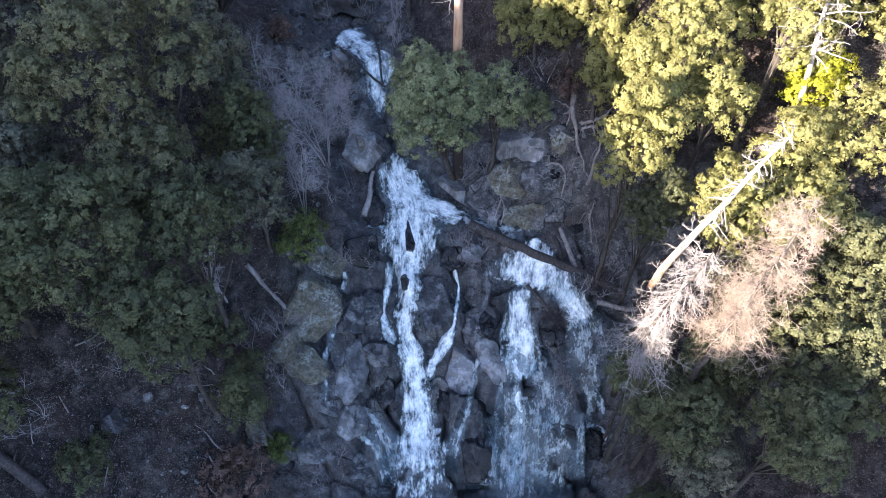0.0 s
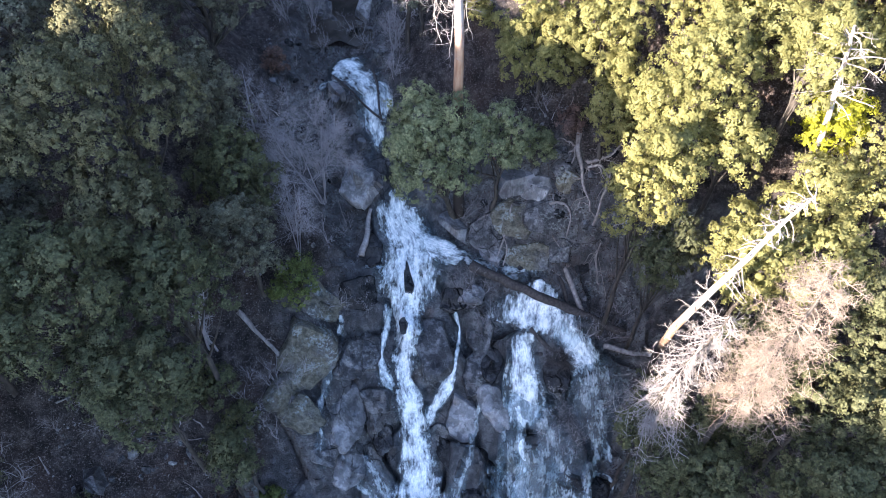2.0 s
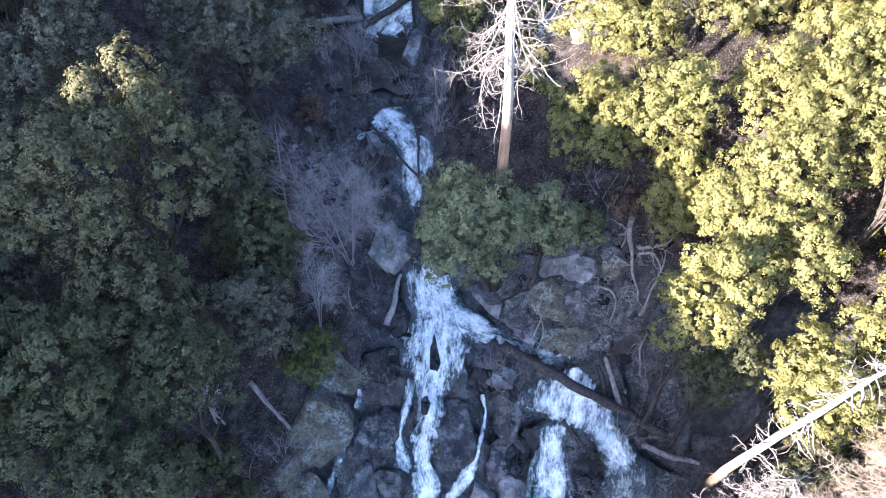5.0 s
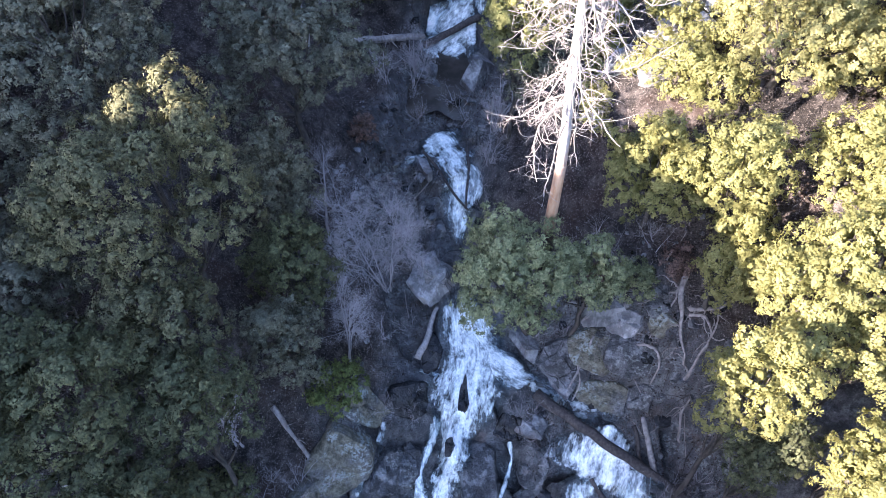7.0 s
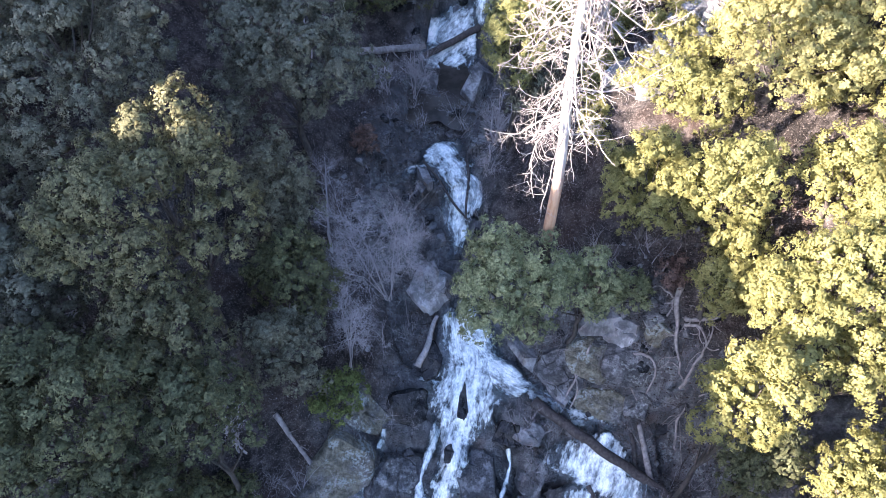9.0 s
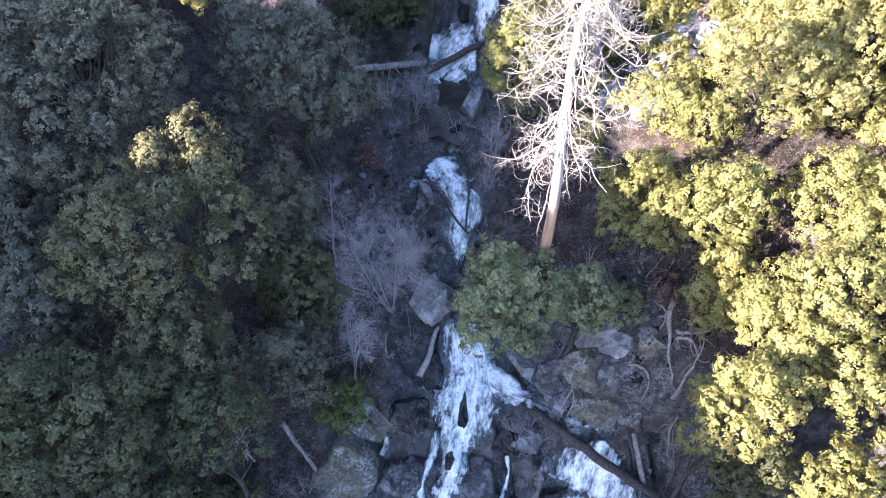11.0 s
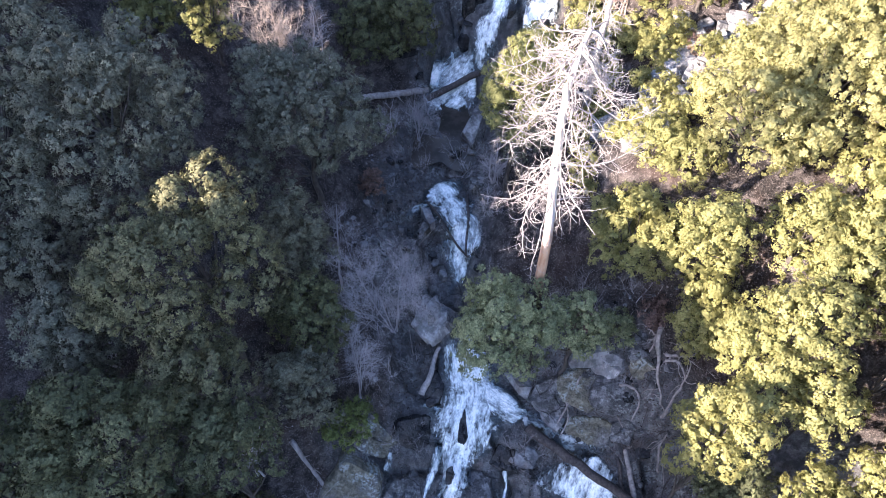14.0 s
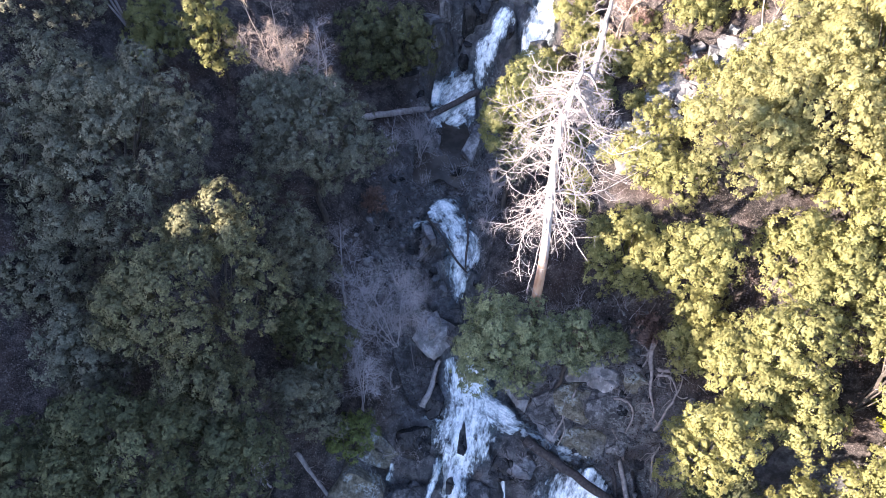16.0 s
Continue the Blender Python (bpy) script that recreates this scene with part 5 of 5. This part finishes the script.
SLABS += [
    (-6.8, 20.1, 1.3, 1.1, 8, 0.35, ROCK_MID, SMOOTH), (2.3, 25.9, 0.85, 1.35, -12, 0.45, ROCK, PLAIN), (0.6, 20.9, 0.85, 1.4, 6, 0.3, ROCK_WET, SOAKED),
    (2.9, 20.2, 0.9, 1.6, 14, 0.4, ROCK_WET, SOAKED), (-5.0, 33.8, 0.85, 1.15, 0, 0.35, ROCK_WET, SOAKED), (-9.3, 18.0, 1.5, 1.2, 20, 0.35, ROCK, PLAIN),
    (-0.4, 22.6, 0.8, 0.9, -30, 0.35, ROCK, PLAIN), (2.5, 17.6, 1.0, 1.6, 10, 0.4, ROCK_WET, SOAKED), (-2.5, 31.5, 0.3, 1.15, 6, 0.7, ROCK_WET, SOAKED),
    (11.5, 19.2, 0.85, 1.0, 15, 0.5, ROCK_WET, SOAKED), (3.5, 26.3, 0.75, 1.2, -10, 0.4, ROCK_WET, SOAKED), (8.1, 25.9, 0.9, 1.4, 8, 0.5, ROCK_WET, SOAKED),
]
SLABS += [
    (-6.2, 17.6, 1.2, 1.1, 40, 0.3, ROCK, PLAIN), (0.6, 30.4, 1.2, 0.9, 12, 0.45, ROCK_WET, SOAKED), (-2.7, 28.4, 0.25, 0.5, 0, 0.5, ROCK_WET, SOAKED),
    (6.1, 22.1, 0.8, 0.45, 10, 0.45, ROCK_WET, SOAKED), (2.6, 28.6, 1.1, 1.0, 25, 0.4, ROCK, PLAIN), (-8.3, 20.6, 0.9, 0.9, 50, 0.3, ROCK, PLAIN),
    (1.9, 30.7, 0.9, 0.8, 0, 0.5, ROCK_MID, SMOOTH), (-10.6, 23.6, 1.1, 1.4, -25, 0.35, MOSSY, MOSSED), (3.6, 34.4, 1.3, 1.5, 30, 0.6, ROCK, "grey granite block beside the mossy dome"), (9.0, 19.0, 0.8, 1.5, 10, 0.2, ROCK_WET, SOAKED),
]
DOME = "broken granite dome with moss and crusts of lichen"
SLABS += [
    (5.2, 34.9, 1.4, 1.3, 20, 0.35, MOSSY, DOME), (7.5, 34.4, 1.5, 1.3, -14, 0.3, ROCK, DOME), (6.2, 33.0, 1.8, 1.0, 9, 0.35, MOSSY, DOME), (8.4, 33.1, 0.9, 0.9, 35, 0.25, ROCK, DOME),
    (6.5, 36.2, 1.1, 0.8, -30, 0.3, ROCK_MID, DOME), (8.6, 35.8, 0.9, 0.8, 50, 0.3, MOSSY, DOME),
]
OUTCROPS = [(7.5, 54.0, 1.3, 1.0), (8.6, 55.4, 1.0, 1.3), (9.1, 57.0, 0.9, 1.0), (10.3, 55.6, 1.5, 0.9), (11.3, 56.4, 1.2, 0.9), (12.3, 57.2, 1.4, 0.8), (8.1, 59.0, 0.9, 0.9), (13.4, 57.6, 1.2, 0.8), (14.5, 58.0, 1.3, 0.9), (6.6, 49.2, 1.1, 1.3), (5.9, 47.8, 0.7, 1.1), (7.1, 51.3, 1.2, 1.1), (9.6, 53.8, 0.9, 0.7)]
for i, (x, y, a, b) in enumerate(OUTCROPS):
    lay_slab(90 + i, x, y, a, b, ROCK_PALE, "pale rounded granite outcrop in low sun", 25 * i, 0.6)
for i, (x, y, a, b, turn, proud, material, label) in enumerate(SLABS):
    lay_slab(40 + i, x, y, 1.12 * a, 1.15 * b, material, label, turn, proud, (0.05 * math.sin(5 * i), 0.06 * math.cos(3 * i)))
lay_slab(200, -6.1, 38.2, 1.55, 1.95, ROCK_MID, "big smooth rounded granite boulder in the stream", 8, 1.0)
scatter(2, 45, -13, 0, 38, 60, 0.25, 0.9, 0.45, 0.2)
scatter(9, 55, -12.5, -8.5, 40, 52, 0.15, 0.5, 0.1, 0.2)
scatter(3, 44, 2, 13, 29, 40, 0.18, 0.6, 0.0, 0.2)
scatter(6, 16, 5, 12, 31, 36.5, 0.4, 0.95, 0.0, 0.2)
scatter(4, 22, -22, -10, 13, 20, 0.15, 0.5, 0.0, 0.2)
scatter(5, 26, -14, 3, 59, 68, 0.5, 1.3, 0.3, 0.2)
rng = np.random.default_rng(61)
for i in range(34):
    s, y = rng.uniform(0.35, 1.25), rng.uniform(49.5, 59.5)
    x = 3.5 + (y - 49.5) * 0.45 + rng.uniform(0, 6.5)
    boulder(x, y, s * rng.uniform(0.8, 1.4), s * rng.uniform(0.8, 1.2), s * rng.uniform(0.7, 1.1), ROCK_PALE, PALE_ROCK, STONES[rng.integers(12)], rng.uniform(0, 360), rng.uniform(-20, 20), 0.15)


# ---- fallen wood ----
def fallen_log(x0, y0, z0, x1, y1, z1, r0, r1, material, label, seed=0, name="fallen_log", stubs=4, category="log"):
    rng = np.random.default_rng(900 + seed)
    a, b = np.array([x0, y0, z0]), np.array([x1, y1, z1])
    thing = tagged(empty_at(name, a), label, category, "fallen wood on the rocks")
    k = 14
    sway = rng.normal(0, 0.10, 3) * np.linalg.norm(b - a) * (0.0 if r0 > 0.27 else 1.5)
    rows = []
    for i in range(k + 1):
        f = i / k
        rows.append((*(a + (b - a) * f + sway * math.sin(5.0 * f + seed) * f * (1 - f) + rng.normal(0, r0 * 0.08, 3)), (r0 + (r1 - r0) * f) * rng.uniform(0.92, 1.08)))
    rows = [(*rows[0][:3], 0.02)] + rows + [(*rows[-1][:3], 0.02)]
    under("trunk", mesh_of("trunk", *tubes([rows], 10), material, True), thing)
    for i in range(stubs):
        f = rng.uniform(0.2, 0.95)
        p = a + (b - a) * f
        way = unit(np.cross(b - a, rng.normal(0, 1, 3)))
        under("branch_stub", mesh_of("branch_stub", *tubes([limb(rng, p, way + [0, 0, 0.3], r0 * rng.uniform(2, 5), r0 * 0.25, 4, 0.2)], 5), material, True), thing)
    return thing


def on_ground(x0, y0, x1, y1, r0, r1, material, label, seed, lift=0.6, **more):
    return fallen_log(x0, y0, ground_z(x0, y0) + r0 * lift, x1, y1, ground_z(x1, y1) + r1 * lift, r0, r1, material, label, seed, **more)


fallen_log(1.9, 32.0, -0.9, 12.9, 27.8, -3.4, 0.36, 0.28, LOG, "long barkless dark log lying across the top of the falls", 1, stubs=6)
fallen_log(1.9, 32.2, -1.5, 5.2, 31.2, -2.1, 0.26, 0.12, DRIFT, "splintered grey log end wedged beside the falls", 2)
on_ground(8.8, 32.2, 9.9, 29.3, 0.17, 0.2, DRIFT, "weathered pole lying down the bank", 3)
on_ground(8.3, 31.6, 9.3, 29.2, 0.13, 0.15, LOG, "dark weathered pole lying down the bank", 4)
on_ground(-13.3, 26.9, -10.9, 25.4, 0.18, 0.12, DRIFT, "pale thin log on the mossy rock slope", 5)
on_ground(-24.7, 13.5, -22.2, 11.9, 0.33, 0.3, LOG, "thick grey log on the litter slope", 6)
fallen_log(-11.30, 58.04, 4.29, -7.06, 60.22, 6.25, 0.30, 0.28, LOG, "dark log lying across the foot of the upper fall", 7)
fallen_log(-16.0, 53.7, 7.2, -11.3, 58.4, 5.0, 0.30, 0.25, DRIFT, "grey log lying beside the upper pool", 8)
fallen_log(-5.7, 48.3, ground_z(-5.7, 48.3) + 0.5, -4.75, 43.2, ground_z(-4.75, 43.2) + 0.6, 0.12, 0.08, LOG, "dark thin trunk across the cascade", 9, stubs=2)
fallen_log(-8.7, 46.9, ground_z(-8.7, 46.9) + 0.9, -4.6, 43.0, ground_z(-4.6, 43.0) + 0.6, 0.11, 0.08, LOG, "dark thin trunk across the cascade", 10, stubs=2)
on_ground(-5.35, 36.4, -5.95, 32.9, 0.13, 0.25, BLEACHED, "pale bleached log standing beside the falls", 11, lift=3.2, stubs=2)
on_ground(4.9, 35.3, 3.8, 32.3, 0.09, 0.06, DRIFT, "thin grey pole leaning down the rock", 12, lift=9.0)
on_ground(4.6, 35.3, 4.3, 32.2, 0.07, 0.05, DRIFT, "thin grey pole leaning down the rock", 13, lift=11.0)


def gnarled_wood(seed, x, y, turn, length, r0, label, forks=4):
    """A crooked dead trunk that hugs the slope, with twisted forks and roots."""
    rng = np.random.default_rng(seed)
    thing = tagged(empty_at("driftwood", (x, y, ground_z(x, y))), label, "driftwood", "fallen wood on the rocks")

    def creep(px, py, angle, reach, thick, rise):
        rows, k = [], 11
        for i in range(k + 1):
            rows.append((px, py, ground_z(px, py) + thick * 0.7 + rise * math.sin(3.1 * i / k) + rng.normal(0, thick * 0.2), thick * (1 - 0.75 * i / k) * rng.uniform(0.85, 1.2)))
            angle += rng.normal(0, 0.38)
            px, py = px + math.cos(angle) * reach / k, py + math.sin(angle) * reach / k
        return np.array(rows), angle

    main, _ = creep(x, y, radians(turn), length, r0, r0)
    under("trunk", mesh_of("trunk", *tubes([main], 8), DRIFT, True), thing)
    for i in range(forks):
        j = int(rng.integers(0, 8))
        way = radians(turn) + rng.choice([-1, 1]) * rng.uniform(0.5, 1.3)
        fork, _ = creep(main[j, 0], main[j, 1], way, length * rng.uniform(0.3, 0.6), main[j, 3] * 0.55, 0.1)
        twigs = spray(rng, fork, 2, length * 0.12, main[j, 3] * 0.22, 0.8, 0.1, 0.3, 4, 0.35)
        under("branch", mesh_of("branch", *tubes([fork] + twigs, 5), DRIFT, True), thing)
    return thing


gnarled_wood(1, 9.2, 37.6, -105, 4.0, 0.19, "gnarled grey dead trunk lying down the rocky slope", 5)
gnarled_wood(2, 9.7, 36.3, -30, 2.4, 0.15, "forked grey roots of a dead tree", 4)
gnarled_wood(3, 9.8, 35.9, -12, 2.6, 0.12, "forked grey roots of a dead tree", 3)
gnarled_wood(5, 7.0, 35.1, -12, 3.4, 0.13, "flat weathered dead wood along a ledge", 4)
gnarled_wood(6, 10.4, 33.4, 100, 2.6, 0.12, "crooked grey dead branch between stones", 3)
gnarled_wood(7, 11.4, 31.4, 140, 2.4, 0.10, "crooked grey dead branch between stones", 3)
on_ground(3.9, 28.0, 7.0, 26.7, 0.09, 0.12, LOG, "dark broken branch caught in the fall", 18, lift=3.0, stubs=6)
on_ground(6.2, 28.2, 8.6, 26.2, 0.16, 0.2, LOG, "dark broken trunk caught in the fall", 19, lift=2.0, stubs=8)
on_ground(11.6, 33.2, 12.9, 33.4, 0.06, 0.03, BLEACHED, "small pale stick on the slope", 20, lift=2.0)
on_ground(11.6, 27.6, 15.0, 26.4, 0.2, 0.15, DRIFT, "grey log lying on the bank beside the falls", 21, stubs=5)
rng = np.random.default_rng(31)
for i in range(70):
    x, y = [(rng.uniform(3, 13), rng.uniform(28, 40)), (rng.uniform(-14, -6), rng.uniform(28, 52)), (rng.uniform(-22, -10), rng.uniform(13, 21)), (rng.uniform(10, 13.5), rng.uniform(16, 28))][i % 4]
    a, n = rng.uniform(0, 6.28), rng.uniform(0.6, 2.2)
    on_ground(x, y, x + n * math.cos(a), y + n * math.sin(a), rng.uniform(0.03, 0.07), 0.02, DRIFT if i % 3 else LOG, "thin weathered fallen branch on the ground", 100 + i, 1.5, name="fallen_branch", stubs=2, category="branch")


# ---- loose stones, one mesh ----
def rubble():
    rng = np.random.default_rng(8)
    bm = bmesh.new()
    bmesh.ops.create_icosphere(bm, subdivisions=1, radius=1.0)
    base = np.array([v.co[:] for v in bm.verts])
    tri = np.array([[v.index for v in f.verts] for f in bm.faces])
    bm.free()
    n = 900
    zone = rng.integers(0, 5, n)
    x = np.choose(zone, [rng.uniform(2, 13, n), rng.uniform(-14, -6, n), rng.uniform(-22, -10, n), rng.uniform(-10, 12, n), rng.uniform(-13, -3, n)])
    y = np.choose(zone, [rng.uniform(28, 41, n), rng.uniform(28, 52, n), rng.uniform(12, 22, n), rng.uniform(13, 32, n), rng.uniform(40, 62, n)])
    s = rng.uniform(0.05, 0.2, n) * rng.uniform(0.6, 1.2, n)
    z = height(x, y) + s * 0.2
    shape = base[None] * (1 + rng.normal(0, 0.16, (n, len(base), 1))) * s[:, None, None] * rng.uniform(0.6, 1.3, (n, 1, 3))
    v = shape + np.stack([x, y, z], 1)[:, None, :]
    f = tri[None] + (np.arange(n) * len(base))[:, None, None]
    return tagged(new("rubble", mesh_of("rubble", v.reshape(-1, 3), f.reshape(-1, 3), ROCK)), "small loose stones strewn over the banks", "stones", kind="stuff")


rubble()


# ---- litter of chips and twigs on the banks ----
def litter_places(rng, n):
    zone = rng.choice([0, 1, 1, 2, 2, 3, 4, 4, 5], n)
    x = np.choose(zone, [rng.uniform(1.5, 14, n), rng.uniform(1.5, 14, n), rng.uniform(-15, -6, n), rng.uniform(-23, -9, n), rng.uniform(-14, -4, n), rng.uniform(10.5, 16, n)])
    y = np.choose(zone, [rng.uniform(28, 42, n), rng.uniform(30, 40, n), rng.uniform(26, 52, n), rng.uniform(11, 23, n), rng.uniform(44, 62, n), rng.uniform(14, 30, n)])
    return x, y


def chip_litter():
    rng = np.random.default_rng(12)
    n = 34000
    x, y = litter_places(rng, n)
    s = rng.uniform(0.025, 0.075, n) * rng.uniform(0.6, 1.5, n)
    c = np.stack([x, y, height(x, y) + 0.04], 1)
    nrm = unit(rng.normal(0, 0.45, (n, 3)) + np.array([0, -0.3, 1.0]))
    a = unit(np.cross(nrm, rng.normal(0, 1, (n, 3)))) * s[:, None]
    b = np.cross(nrm, a) * rng.uniform(0.3, 0.9, n)[:, None]
    v = np.stack([c - a, c - b * 0.9, c + a * 0.9, c + b], 1)
    return tagged(new("leaf_litter", mesh_of("leaf_litter", v.reshape(-1, 3), np.arange(4 * n).reshape(-1, 4), CHIPS)), "dry leaves, bark chips and gravel strewn over the banks", "litter", kind="stuff")


def twig_litter():
    rng = np.random.default_rng(13)
    n = 1200
    x, y = litter_places(rng, n)
    paths = []
    for px, py in zip(x, y):
        a, k = rng.uniform(0, 6.28), rng.uniform(0.25, 1.3)
        dx, dy = k * math.cos(a) / 2, k * math.sin(a) / 2
        xs, ys = np.array([px - dx, px + rng.normal(0, 0.05), px + dx]), np.array([py - dy, py + rng.normal(0, 0.05), py + dy])
        zs = height(xs, ys) + rng.uniform(0.03, 0.10)
        paths.append(np.stack([xs, ys, np.maximum(zs, zs.mean() - 0.1), np.array([0.012, 0.010, 0.005]) * rng.uniform(0.6, 1.6)], 1))
    return tagged(new("twig_litter", mesh_of("twig_litter", *tubes(paths, 3), CHIPS)), "thin weathered twigs strewn over the banks", "litter", kind="stuff")


chip_litter()
twig_litter()
